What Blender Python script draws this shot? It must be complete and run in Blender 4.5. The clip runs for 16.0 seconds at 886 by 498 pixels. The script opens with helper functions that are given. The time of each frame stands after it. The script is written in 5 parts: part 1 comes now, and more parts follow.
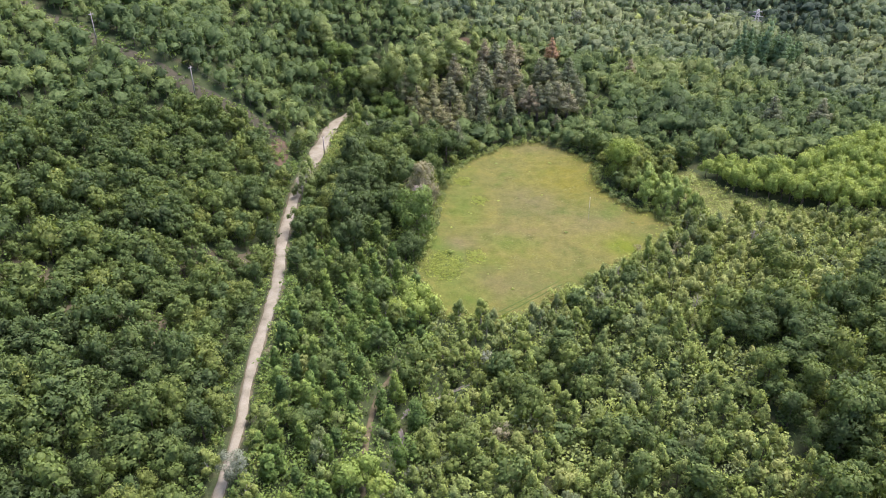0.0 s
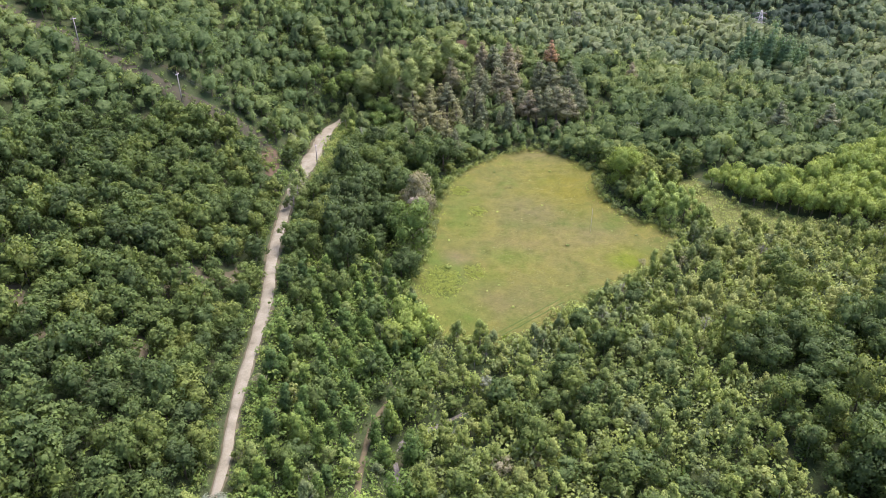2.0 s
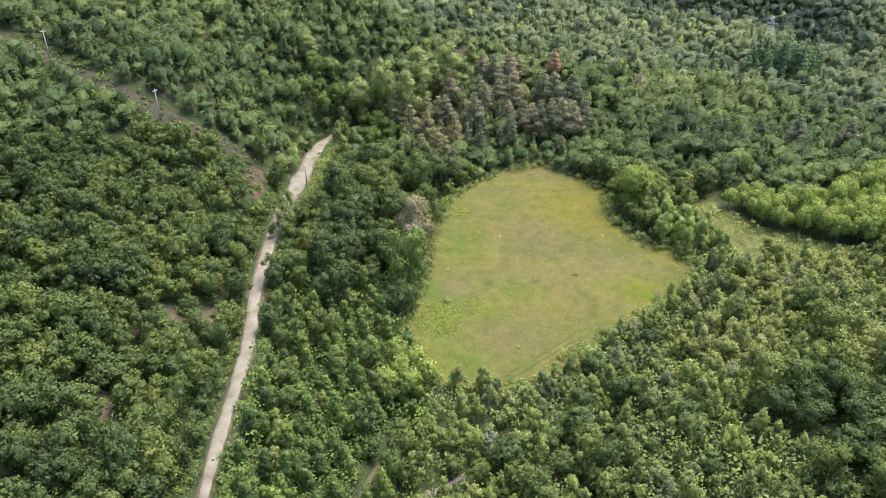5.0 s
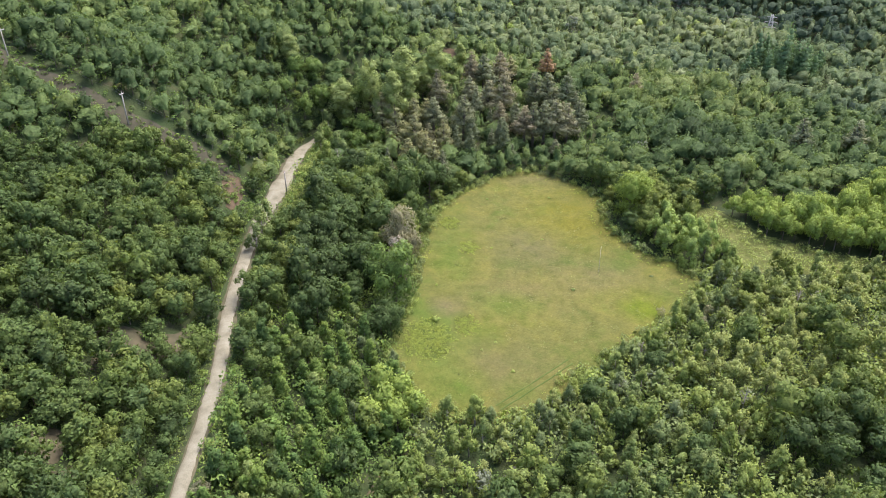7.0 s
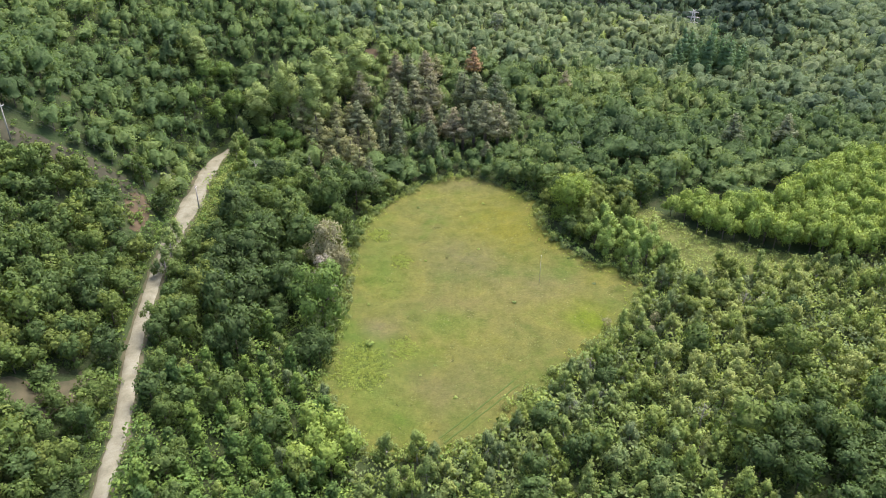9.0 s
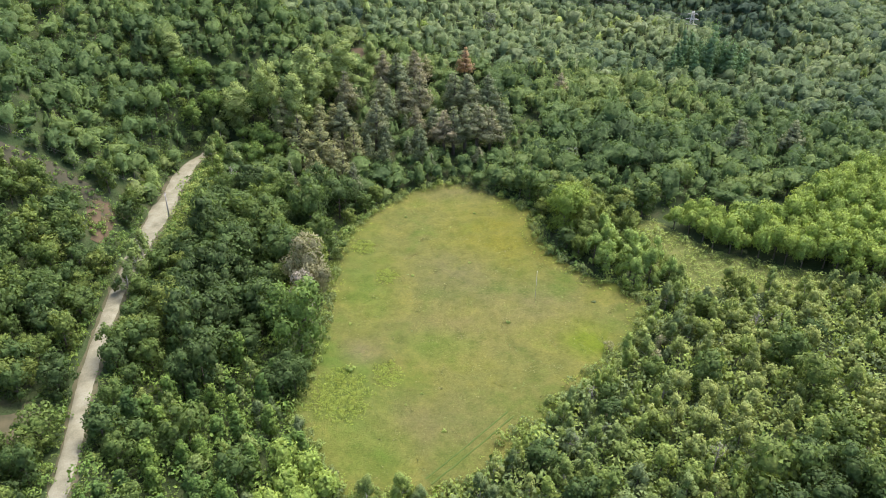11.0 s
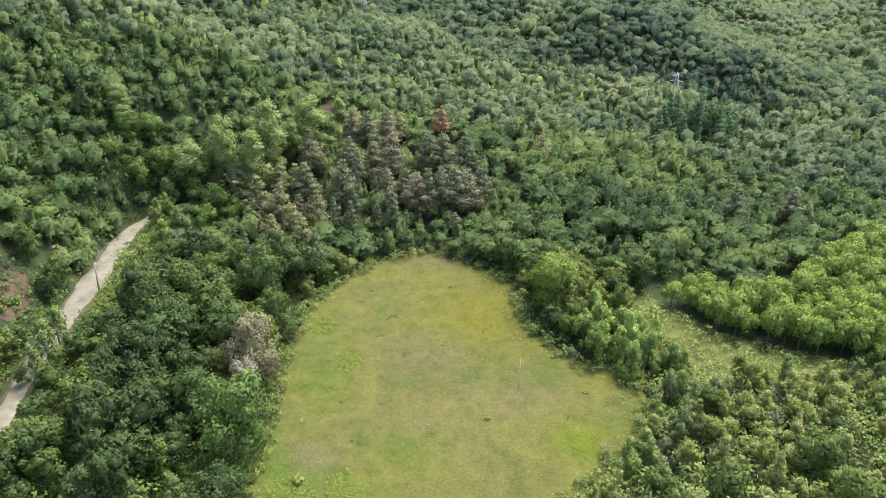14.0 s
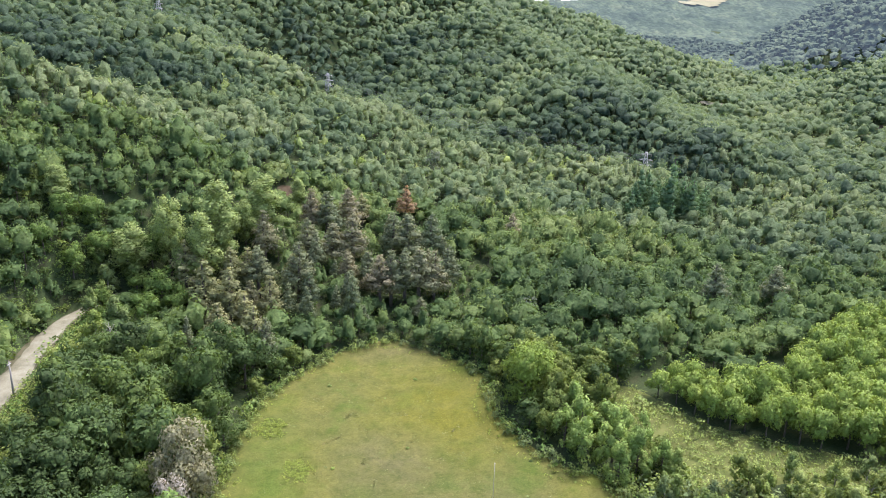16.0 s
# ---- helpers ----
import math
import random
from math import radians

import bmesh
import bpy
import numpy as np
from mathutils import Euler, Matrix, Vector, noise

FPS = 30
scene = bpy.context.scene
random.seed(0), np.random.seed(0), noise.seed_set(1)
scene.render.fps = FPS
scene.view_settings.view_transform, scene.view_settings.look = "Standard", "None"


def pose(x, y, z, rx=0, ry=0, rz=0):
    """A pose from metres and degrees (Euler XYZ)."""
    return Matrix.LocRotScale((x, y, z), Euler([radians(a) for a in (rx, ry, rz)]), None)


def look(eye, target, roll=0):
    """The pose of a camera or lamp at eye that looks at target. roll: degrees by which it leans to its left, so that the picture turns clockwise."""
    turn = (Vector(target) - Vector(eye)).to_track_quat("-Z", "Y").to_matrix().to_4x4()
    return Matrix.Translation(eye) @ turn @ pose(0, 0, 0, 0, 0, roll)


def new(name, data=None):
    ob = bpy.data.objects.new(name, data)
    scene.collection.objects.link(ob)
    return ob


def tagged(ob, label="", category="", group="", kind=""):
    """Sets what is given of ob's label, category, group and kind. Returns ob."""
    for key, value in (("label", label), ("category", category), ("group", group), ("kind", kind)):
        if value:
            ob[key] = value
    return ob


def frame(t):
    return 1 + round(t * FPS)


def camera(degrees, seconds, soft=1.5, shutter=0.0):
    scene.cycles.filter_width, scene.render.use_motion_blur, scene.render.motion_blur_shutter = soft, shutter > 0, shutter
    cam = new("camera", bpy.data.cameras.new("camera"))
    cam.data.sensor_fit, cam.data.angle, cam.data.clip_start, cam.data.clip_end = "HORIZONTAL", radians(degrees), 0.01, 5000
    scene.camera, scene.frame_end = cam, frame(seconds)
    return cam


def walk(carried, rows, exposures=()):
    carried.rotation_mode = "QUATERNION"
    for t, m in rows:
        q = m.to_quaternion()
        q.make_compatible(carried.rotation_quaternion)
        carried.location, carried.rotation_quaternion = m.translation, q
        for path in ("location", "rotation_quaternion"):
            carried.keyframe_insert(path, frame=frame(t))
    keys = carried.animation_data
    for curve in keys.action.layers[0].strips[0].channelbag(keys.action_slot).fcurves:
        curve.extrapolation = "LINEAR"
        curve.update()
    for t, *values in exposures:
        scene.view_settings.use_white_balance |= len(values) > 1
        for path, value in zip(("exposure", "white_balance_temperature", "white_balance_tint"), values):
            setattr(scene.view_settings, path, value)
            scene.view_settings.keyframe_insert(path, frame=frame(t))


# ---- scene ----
cam = camera(64.4, 16.0, soft=0.9)
PATH = [
    (0, (1.736, 4.294, 90.452), (1.682, 6.072, 89.538), -0.6),
    (0.5, (1.622, 6.306, 90.586), (1.572, 8.082, 89.669), -0.5),
    (1, (1.618, 8.57, 90.786), (1.569, 10.345, 89.867), -0.6),
    (1.5, (1.446, 10.892, 90.947), (1.401, 12.667, 90.028), -0.6),
    (2, (1.459, 13.494, 91.188), (1.414, 15.269, 90.267), -0.6),
    (2.5, (1.391, 16.103, 91.427), (1.348, 17.877, 90.504), -0.7),
    (3, (1.385, 18.927, 91.665), (1.343, 20.701, 90.742), -0.7),
    (3.5, (1.335, 21.638, 91.839), (1.293, 23.413, 90.917), -0.8),
    (4, (1.203, 24.598, 91.91), (1.162, 26.373, 90.989), -0.8),
    (6.5, (1.074, 39.832, 89.675), (1.038, 41.607, 88.755), -0.7),
    (7, (1.305, 43.187, 89.012), (1.293, 44.961, 88.09), -0.6),
    (7.5, (1.298, 46.222, 88.344), (1.354, 47.996, 87.421), -0.7),
    (8, (1.3, 49.512, 87.726), (1.425, 51.282, 86.802), -0.6),
    (8.5, (1.244, 52.633, 87.054), (1.415, 54.399, 86.13), -0.4),
    (9, (1.484, 56.023, 86.377), (1.667, 57.787, 85.453), -0.2),
    (11.5, (3.508, 71.994, 82.34), (3.732, 73.756, 81.422), 0.8),
    (12, (4.171, 75.484, 81.555), (4.406, 77.247, 80.639), 1.0),
    (12.5, (4.886, 78.613, 80.729), (5.13, 80.379, 79.824), 1.2),
    (13, (5.488, 82.1, 79.899), (5.745, 83.884, 79.031), 1.5),
    (13.5, (6.234, 85.227, 79.095), (6.503, 87.03, 78.273), 1.6),
    (14, (6.939, 88.617, 78.175), (7.221, 90.44, 77.404), 1.8),
    (14.5, (7.768, 91.72, 77.442), (8.061, 93.561, 76.718), 1.8),
    (15, (8.664, 94.99, 76.396), (8.969, 96.852, 75.731), 1.8),
    (15.5, (9.595, 98.19, 75.294), (9.921, 100.067, 74.685), 1.8),
    (16, (10.752, 101.442, 74.254), (11.119, 103.33, 73.705), 1.7),
]
# the camera's automatic white balance is a little more magenta at first
WHITE = [(0, 1.70, 6300, 33), (4, 1.70, 6300, 31), (8, 1.66, 6450, 21), (12, 1.63, 6500, 15), (16, 1.73, 6150, 21)]
walk(cam, [(t, look(eye, target, roll)) for t, eye, target, roll in PATH], WHITE)

# ---- world, sun, exposure ----
SUN_ELEV, SUN_AZ = 66.0, 55.0          # degrees; azimuth from north (+y), clockwise
world = bpy.data.worlds.new("sky")
scene.world = world
world.use_nodes = True
wn = world.node_tree
wn.nodes.clear()
w_out = wn.nodes.new("ShaderNodeOutputWorld")
w_bg = wn.nodes.new("ShaderNodeBackground")
w_sky = wn.nodes.new("ShaderNodeTexSky")
w_sky.sky_type = "NISHITA"
w_sky.sun_disc = False
w_sky.sun_elevation = radians(SUN_ELEV)
w_sky.sun_rotation = radians(SUN_AZ)
w_sky.air_density, w_sky.dust_density, w_sky.ozone_density = 1.0, 2.2, 1.0
w_bg.inputs["Strength"].default_value = 0.125
wn.links.new(w_sky.outputs[0], w_bg.inputs[0])
wn.links.new(w_bg.outputs[0], w_out.inputs[0])

sun = new("sun", bpy.data.lights.new("sun", "SUN"))
sun.data.energy, sun.data.angle, sun.data.color = 2.3, radians(34), (1.0, 0.95, 0.87)
_e, _a = radians(SUN_ELEV), radians(SUN_AZ)
sun.matrix_world = look((0, 0, 300), (-math.sin(_a) * math.cos(_e) * 100, -math.cos(_a) * math.cos(_e) * 100, 300 - math.sin(_e) * 100))

# ---- plan: terrain, road, meadow ----
HILLS = [(-47, 107, 22, 6.7), (-3, 118, 22, -2.2), (74, 129, 22, 5.5), (-58, 173, 22, 3.6), (-6, 193, 42, -2.3), (-130, 217, 85, 5.3),
         (96, 239, 22, 3.0), (-91, 250, 22, 15.1), (-15, 280, 30, -1.8), (85, 262, 22, 4.0), (118, 318, 36, 4.0), (-300, 375, 130, 49.3)]
# crests of the ridges: points on the crest, slopes to its right and left, roundness of the top
RIDGES = [
    ([(-160, 330, 78), (-110, 338, 64), (-83, 347, 57), (-52, 355, 52), (-37, 366, 46), (-20, 384, 42), (-4, 390, 39)], 0.50, 0.42, 14),
    ([(-140, 560, 112), (-62, 495, 81), (-27, 464, 67), (-1, 451, 58), (20, 441, 47), (45, 433, 41), (82, 416, 32), (109, 398, 27), (147, 372, 21), (185, 364, 13)], 0.185, 0.72, 8),
    ([(-150, 760, 205), (0, 720, 165), (147, 682, 120), (180, 634, 93), (213, 591, 77), (239, 563, 64), (252, 539, 52), (264, 521, 42), (268, 500, 30)], 0.42, 0.42, 12),
    ([(147, 682, 118), (130, 580, 91), (140, 520, 72), (160, 470, 58), (180, 435, 45), (188, 412, 34)], 0.34, 0.30, 12),
    ([(560, 430, 140), (420, 480, 95), (357, 500, 66), (340, 530, 48), (330, 550, 40)], 0.34, 0.34, 10),
    ([(760, 820, 215), (598, 778, 128), (546, 760, 95), (481, 749, 60), (419, 743, 44)], 0.40, 0.40, 12),
    ([(380, 1450, 150), (619, 1470, 172), (761, 1512, 180), (915, 1537, 200), (1300, 1600, 290)], 0.30, 0.30, 30)]
FLOOR_Y = [-400, 125, 260, 300, 340, 380, 450, 520, 600, 800, 1300, 4000]
FLOOR_Z = [-12.7, -6, 0.1, 4, 9, 14, 23, 34, 42, 52, 70, 90]
FOOT_Y = [-400, 100, 210, 262, 285, 305, 325, 345, 2500]
FOOT_X = [-52, -50, -56, -55, -52, -42, -15, 25, 50]
EAST_Y = [-400, 100, 200, 260, 350, 500, 700, 2500]
EAST_X = [60, 60, 95, 120, 240, 400, 600, 2000]
ROAD = [(-30, -160), (-33, -80), (-35, -20), (-36, 40), (-37.5, 70), (-38.5, 88), (-39.3, 104), (-40.8, 114), (-42.2, 128), (-43, 143), (-44.3, 157), (-47.4, 175), (-49.4, 196),
        (-50.3, 211), (-50.0, 225), (-49.5, 239), (-49.2, 254), (-48.8, 266), (-47.6, 274), (-45.0, 280), (-41.0, 283.4), (-37.0, 285)]
MEADOW = [(31, 263.5), (43, 255), (49, 243), (47.5, 232), (50, 222), (55.5, 211.5), (63.5, 205), (65, 196.5), (57.5, 184.8), (44.3, 173.4), (33.5, 165),
          (24.5, 157.2), (16.8, 152.3), (7.5, 150.4), (-1.6, 151.8), (-5.6, 156.4), (-8.9, 164.8), (-12.2, 171.2), (-11.5, 176), (-9, 184), (-7, 195), (-6, 213),
          (-4.5, 225), (0, 240), (10, 254), (20, 261)]
ORCHARD = [(80, 229), (86, 219), (93, 212), (101, 206), (109, 199.5), (118, 195), (150, 188), (180, 222), (152, 246), (136, 242), (124, 234), (110, 225), (98, 226), (88, 231)]
GRASSY = [(76, 233), (81, 228), (87, 219), (94, 212), (102, 206), (110, 199.5), (119, 194), (113, 190), (99, 197), (88, 200), (79, 199), (76, 207), (74, 215), (72, 224)]
TRACK = [(-14, 84), (-16, 98), (-16.5, 110), (-15.6, 122), (-13.0, 130), (-10.4, 137)]
STREAM = [(14, 140), (4, 130), (-4, 124), (-8, 121), (-11, 116), (-10, 109), (-12, 98), (-12, 80)]
POWER = [(-55.5, 221), (-58.5, 228), (-62, 232.5), (-68, 233.5), (-76, 231.2), (-86, 229.4), (-97, 230.6), (-108, 233.6), (-118.5, 237.8), (-131, 246), (-145, 249.5), (-165, 260), (-200, 280)]
# pines, dry pines and poplars: place, height (and width)
PINES = [(-1.7, 291.4, 15.2), (9.7, 295.7, 12.6), (16.7, 294.2, 14.2), (7.3, 278.7, 16.0), (22.3, 295.1, 17.1), (15.6, 309.6, 15.3), (11.1, 310.9, 14.4), (22.2, 314.9, 15.6), (38.7, 301.0, 16.8),
         (34.7, 303.9, 15.1), (46.1, 302.4, 16.1), (28.4, 279.1, 14.4), (31.5, 279.8, 15.4), (35.3, 280.2, 16.0), (39.1, 280.6, 16.2), (43.3, 281.0, 14.9), (48.3, 286.2, 13.7), (-3.1, 281.4, 13.6),
         (10.1, 275.0, 10.5), (20.2, 285.6, 11.4), (25.7, 286.4, 11.6), (73.9, 311.2, 12.0), (117.6, 264.3, 14.4), (135.4, 264.0, 13.2)]
DRY_PINES = [(-9.2, 271.3, 17.5), (-15.5, 274.7, 18.1), (-10.9, 260.7, 13.7), (-3.0, 257.6, 14.8), (-5.5, 266.5, 13.8), (0.3, 271.3, 13.8), (5.8, 283.5, 9.7), (-9.9, 281.7, 14.1), (-14.5, 249.6, 8.8),
             (-5.7, 282.7, 12.8), (-21.1, 282.9, 16.9), (26.9, 323.9, 10.2)]
POPLARS = [(-13.7, 291.0, 24.0, 11.5), (-2.6, 302.3, 18.9, 9.7), (-7.2, 297.0, 14.6, 5.2), (-26.0, 289.8, 22.6, 7.4), (-16.7, 283.8, 23.1, 8.4), (-11.7, 287.5, 15.7, 5.7), (-22.5, 283.4, 20.9, 4.0),
           (-35.1, 288.1, 17.9, 9.0), (-53.0, 295.0, 12.0, 7.0), (7.2, 323.7, 11.1, 4.8)]
BARE = [(-62, 157, 5.5), (-53, 163, 4), (-74, 131, 3.5), (-92, 134, 4.5), (-79, 121, 2.6), (-66, 131, 3), (-66, 119, 2.2), (-59, 125, 2.4), (-79, 128, 2.0)]


def smooth_line(pts, n=6):
    """Catmull-Rom line through open points."""
    p = np.array([pts[0], *pts, pts[-1]], float)
    out = []
    for i in range(1, len(p) - 2):
        for k in range(n):
            t = k / n
            a, b, c, d = p[i - 1], p[i], p[i + 1], p[i + 2]
            out.append(0.5 * (2 * b + (c - a) * t + (2 * a - 5 * b + 4 * c - d) * t * t + (3 * b - a - 3 * c + d) * t ** 3))
    out.append(p[-2])
    return np.array(out)


def smooth_ring(pts, n=5):
    p = np.array(pts, float)
    m, out = len(p), []
    for i in range(m):
        a, b, c, d = p[i - 1], p[i], p[(i + 1) % m], p[(i + 2) % m]
        for k in range(n):
            t = k / n
            out.append(0.5 * (2 * b + (c - a) * t + (2 * a - 5 * b + 4 * c - d) * t * t + (3 * b - a - 3 * c + d) * t ** 3))
    return np.array(out)


def line_gap(x, y, line):
    """Distance of points to a polyline, and the distance along it."""
    x, y = np.asarray(x, float), np.asarray(y, float)
    best, along, run = np.full(x.shape, 1e9), np.zeros(x.shape), 0.0
    for (ax, ay), (bx, by) in zip(line[:-1], line[1:]):
        dx, dy = bx - ax, by - ay
        l2 = dx * dx + dy * dy
        t = np.clip(((x - ax) * dx + (y - ay) * dy) / l2, 0, 1)
        d = np.hypot(x - ax - t * dx, y - ay - t * dy)
        near = d < best
        best = np.where(near, d, best)
        along = np.where(near, run + t * math.sqrt(l2), along)
        run += math.sqrt(l2)
    return best, along


def inside(x, y, ring):
    x, y = np.asarray(x, float), np.asarray(y, float)
    hit = np.zeros(x.shape, bool)
    for (ax, ay), (bx, by) in zip(ring, np.roll(ring, -1, 0)):
        cross = (ay > y) != (by > y)
        hit ^= cross & (x < (bx - ax) * (y - ay) / ((by - ay) if by != ay else 1e-9) + ax)
    return hit


def ring_gap(x, y, ring):
    """Signed distance to a closed outline, negative inside."""
    d, _ = line_gap(x, y, np.vstack([ring, ring[:1]]))
    return np.where(inside(x, y, ring), -d, d)


ROAD_L, TRACK_L, STREAM_L, POWER_L = smooth_line(ROAD), smooth_line(TRACK), smooth_line(STREAM), smooth_line(POWER)
MEADOW_R, ORCHARD_R, GRASSY_R = smooth_ring(MEADOW), smooth_ring(ORCHARD, 2), smooth_ring(GRASSY, 3)


def waves(x, y, size, seed):
    """Cheap smooth noise, about -1 to 1, with features of that size in metres."""
    r = np.random.RandomState(seed)
    out = 0
    for k in range(5):
        a, p, f = r.uniform(0, 6.28), r.uniform(0, 6.28), r.uniform(0.6, 1.6) * 6.28 / size
        out = out + np.sin((x * math.cos(a) + y * math.sin(a)) * f + p + 1.3 * np.sin((y * math.cos(a) - x * math.sin(a)) * f * 0.7 + p * 2))
    return out / 3.2


def soft(d, w):
    return np.maximum(d, 0) + w * np.log1p(np.exp(-np.abs(d) / w))


def ridge(x, y, crest, right, left, round_):
    """Height of one ridge: its crest, falling off to both sides."""
    ds, zs, ls = [], [], []
    for (ax, ay, az), (bx, by, bz) in zip(crest[:-1], crest[1:]):
        dx, dy = bx - ax, by - ay
        t = np.clip(((x - ax) * dx + (y - ay) * dy) / (dx * dx + dy * dy), 0, 1)
        ex, ey = x - ax - t * dx, y - ay - t * dy
        ds.append(np.hypot(ex, ey))
        zs.append(az + (bz - az) * t)
        ls.append(np.clip((dy * ex - dx * ey) / math.hypot(dx, dy) / 12, -1, 1))
    d = np.min(ds, 0)
    w = np.exp(-(np.array(ds) - d) / 10.0)
    w = w / w.sum(0)
    slope = left + (right - left) * ((w * ls).sum(0) + 1) / 2
    return (w * zs).sum(0) - slope * (np.sqrt(d * d + round_ * round_) - round_)


def ground(x, y):
    """Height of the ground."""
    x, y = np.asarray(x, float), np.asarray(y, float)
    west = soft(np.interp(y, FOOT_Y, FOOT_X) - x, 5.0)
    east = soft(x - np.interp(y, EAST_Y, EAST_X), 15.0)
    z = np.interp(y, FLOOR_Y, FLOOR_Z) + 130 * (1 - np.exp(-west * 0.45 / 130)) * np.clip((430 - y) / 85, 0, 1) + 110 * (1 - np.exp(-east * 0.24 / 110))
    for a, b, s, k in HILLS:
        z = z + k * np.exp(-((x - a) ** 2 + (y - b) ** 2) / (2 * s * s))
    far = np.clip((y - 290) / 60, 0, 1)
    rise = np.clip((y - np.interp(x, [-75, -54, -44, -28, -5, 12], [255, 262, 280, 284, 272, 255])) / 42, 0, 1)
    rise = rise * (2 - rise)
    for crest, right, left, round_ in RIDGES:
        d = ridge(x, y, crest, right, left, round_) - z
        z = z + soft(d, 4.0) * rise
    z = z + far * (waves(x, y, 95, 3) * 2.6)
    d, s = line_gap(x, y, ROAD_L)
    k = np.clip((8.5 - d) / 5.5, 0, 1)
    k = k * k * (3 - 2 * k) * np.clip((296 - y) / 16, 0, 1)
    z = z * (1 - k) + (2 + 0.04 * (y - 110)) * k
    d, s = line_gap(x, y, STREAM_L)
    return z - 1.3 * np.clip(1 - d / 3.5, 0, 1)


# ---- materials ----
def shader(name, rough=0.8, spec=0.2):
    m = bpy.data.materials.new(name)
    m.use_nodes = True
    n = m.node_tree.nodes
    b = n["Principled BSDF"]
    b.inputs["Roughness"].default_value = rough
    b.inputs["Specular IOR Level"].default_value = spec
    return m, m.node_tree, b


def ramp(nt, fac, stops):
    r = nt.nodes.new("ShaderNodeValToRGB")
    els = r.color_ramp.elements
    while len(els) < len(stops):
        els.new(0.5)
    for e, (p, c) in zip(els, stops):
        e.position, e.color = p, (*c, 1)
    nt.links.new(fac, r.inputs[0])
    return r.outputs[0]


def noise_fac(nt, scale, detail=4.0, rough=0.55, stretch=None):
    g = nt.nodes.new("ShaderNodeNewGeometry")
    t = nt.nodes.new("ShaderNodeTexNoise")
    t.inputs["Scale"].default_value, t.inputs["Detail"].default_value, t.inputs["Roughness"].default_value = scale, detail, rough
    src = g.outputs["Position"]
    if stretch:
        mp = nt.nodes.new("ShaderNodeMapping")
        mp.inputs["Scale"].default_value = stretch
        nt.links.new(src, mp.inputs[0])
        src = mp.outputs[0]
    nt.links.new(src, t.inputs["Vector"])
    return t.outputs["Fac"]


def mix(nt, kind, fac, a, b):
    m = nt.nodes.new("ShaderNodeMix")
    m.data_type, m.blend_type = "RGBA", kind
    for value, k in ((fac, 0), (a, 6), (b, 7)):
        if isinstance(value, bpy.types.NodeSocket):
            nt.links.new(value, m.inputs[k])
        elif k == 0:
            m.inputs[0].default_value = value
        else:
            m.inputs[k].default_value = (*value, 1)
    return m.outputs[2]


def scaled(nt, value, lo, hi):
    m = nt.nodes.new("ShaderNodeMapRange")
    m.inputs["To Min"].default_value, m.inputs["To Max"].default_value = lo, hi
    nt.links.new(value, m.inputs[0])
    return m.outputs[0]


def bump(nt, b, height, strength, dist):
    n = nt.nodes.new("ShaderNodeBump")
    n.inputs["Strength"].default_value, n.inputs["Distance"].default_value = strength, dist
    nt.links.new(height, n.inputs["Height"])
    nt.links.new(n.outputs[0], b.inputs["Normal"])


def leaf_material(name, stops, joined, spread=0.26, clump=2.2, spec=0.26, through_=0.36):
    """Foliage: one tint a tree along the ramp, small differences leaf by leaf, some light through the leaves."""
    m, nt, b = shader(name, 0.72, spec)
    if joined:
        a = nt.nodes.new("ShaderNodeAttribute")
        a.attribute_name = "tint"
        fac = a.outputs["Fac"]
    else:
        fac = nt.nodes.new("ShaderNodeObjectInfo").outputs["Random"]
    col = ramp(nt, fac, stops)
    isl = nt.nodes.new("ShaderNodeNewGeometry").outputs["Random Per Island"]
    bright = nt.nodes.new("ShaderNodeHueSaturation")
    fine = noise_fac(nt, clump, 4, 0.65)
    grain = ramp(nt, fine, [(0.30, (0.64, 0.64, 0.64)), (0.50, (0.98, 0.98, 0.98)), (0.70, (1.32, 1.32, 1.32))])
    both = nt.nodes.new("ShaderNodeMath")
    both.operation = "MULTIPLY"
    nt.links.new(scaled(nt, isl, 1 - spread, 1 + spread), both.inputs[0])
    nt.links.new(grain, both.inputs[1])
    nt.links.new(both.outputs[0], bright.inputs["Value"])
    bump(nt, b, fine, 0.5, 0.25 if clump > 1.5 else 0.5)
    nt.links.new(scaled(nt, noise_fac(nt, 0.9, 3), 0.485, 0.52), bright.inputs["Hue"])
    nt.links.new(col, bright.inputs["Color"])
    nt.links.new(bright.outputs[0], b.inputs["Base Color"])
    tr = nt.nodes.new("ShaderNodeBsdfTranslucent")
    nt.links.new(mix(nt, "MULTIPLY", 1.0, bright.outputs[0], (1.25, 1.22, 0.78)), tr.inputs["Color"])
    mx = nt.nodes.new("ShaderNodeMixShader")
    mx.inputs[0].default_value = through_
    nt.links.new(b.outputs[0], mx.inputs[1])
    nt.links.new(tr.outputs[0], mx.inputs[2])
    nt.links.new(mx.outputs[0], nt.nodes["Material Output"].inputs[0])
    return m


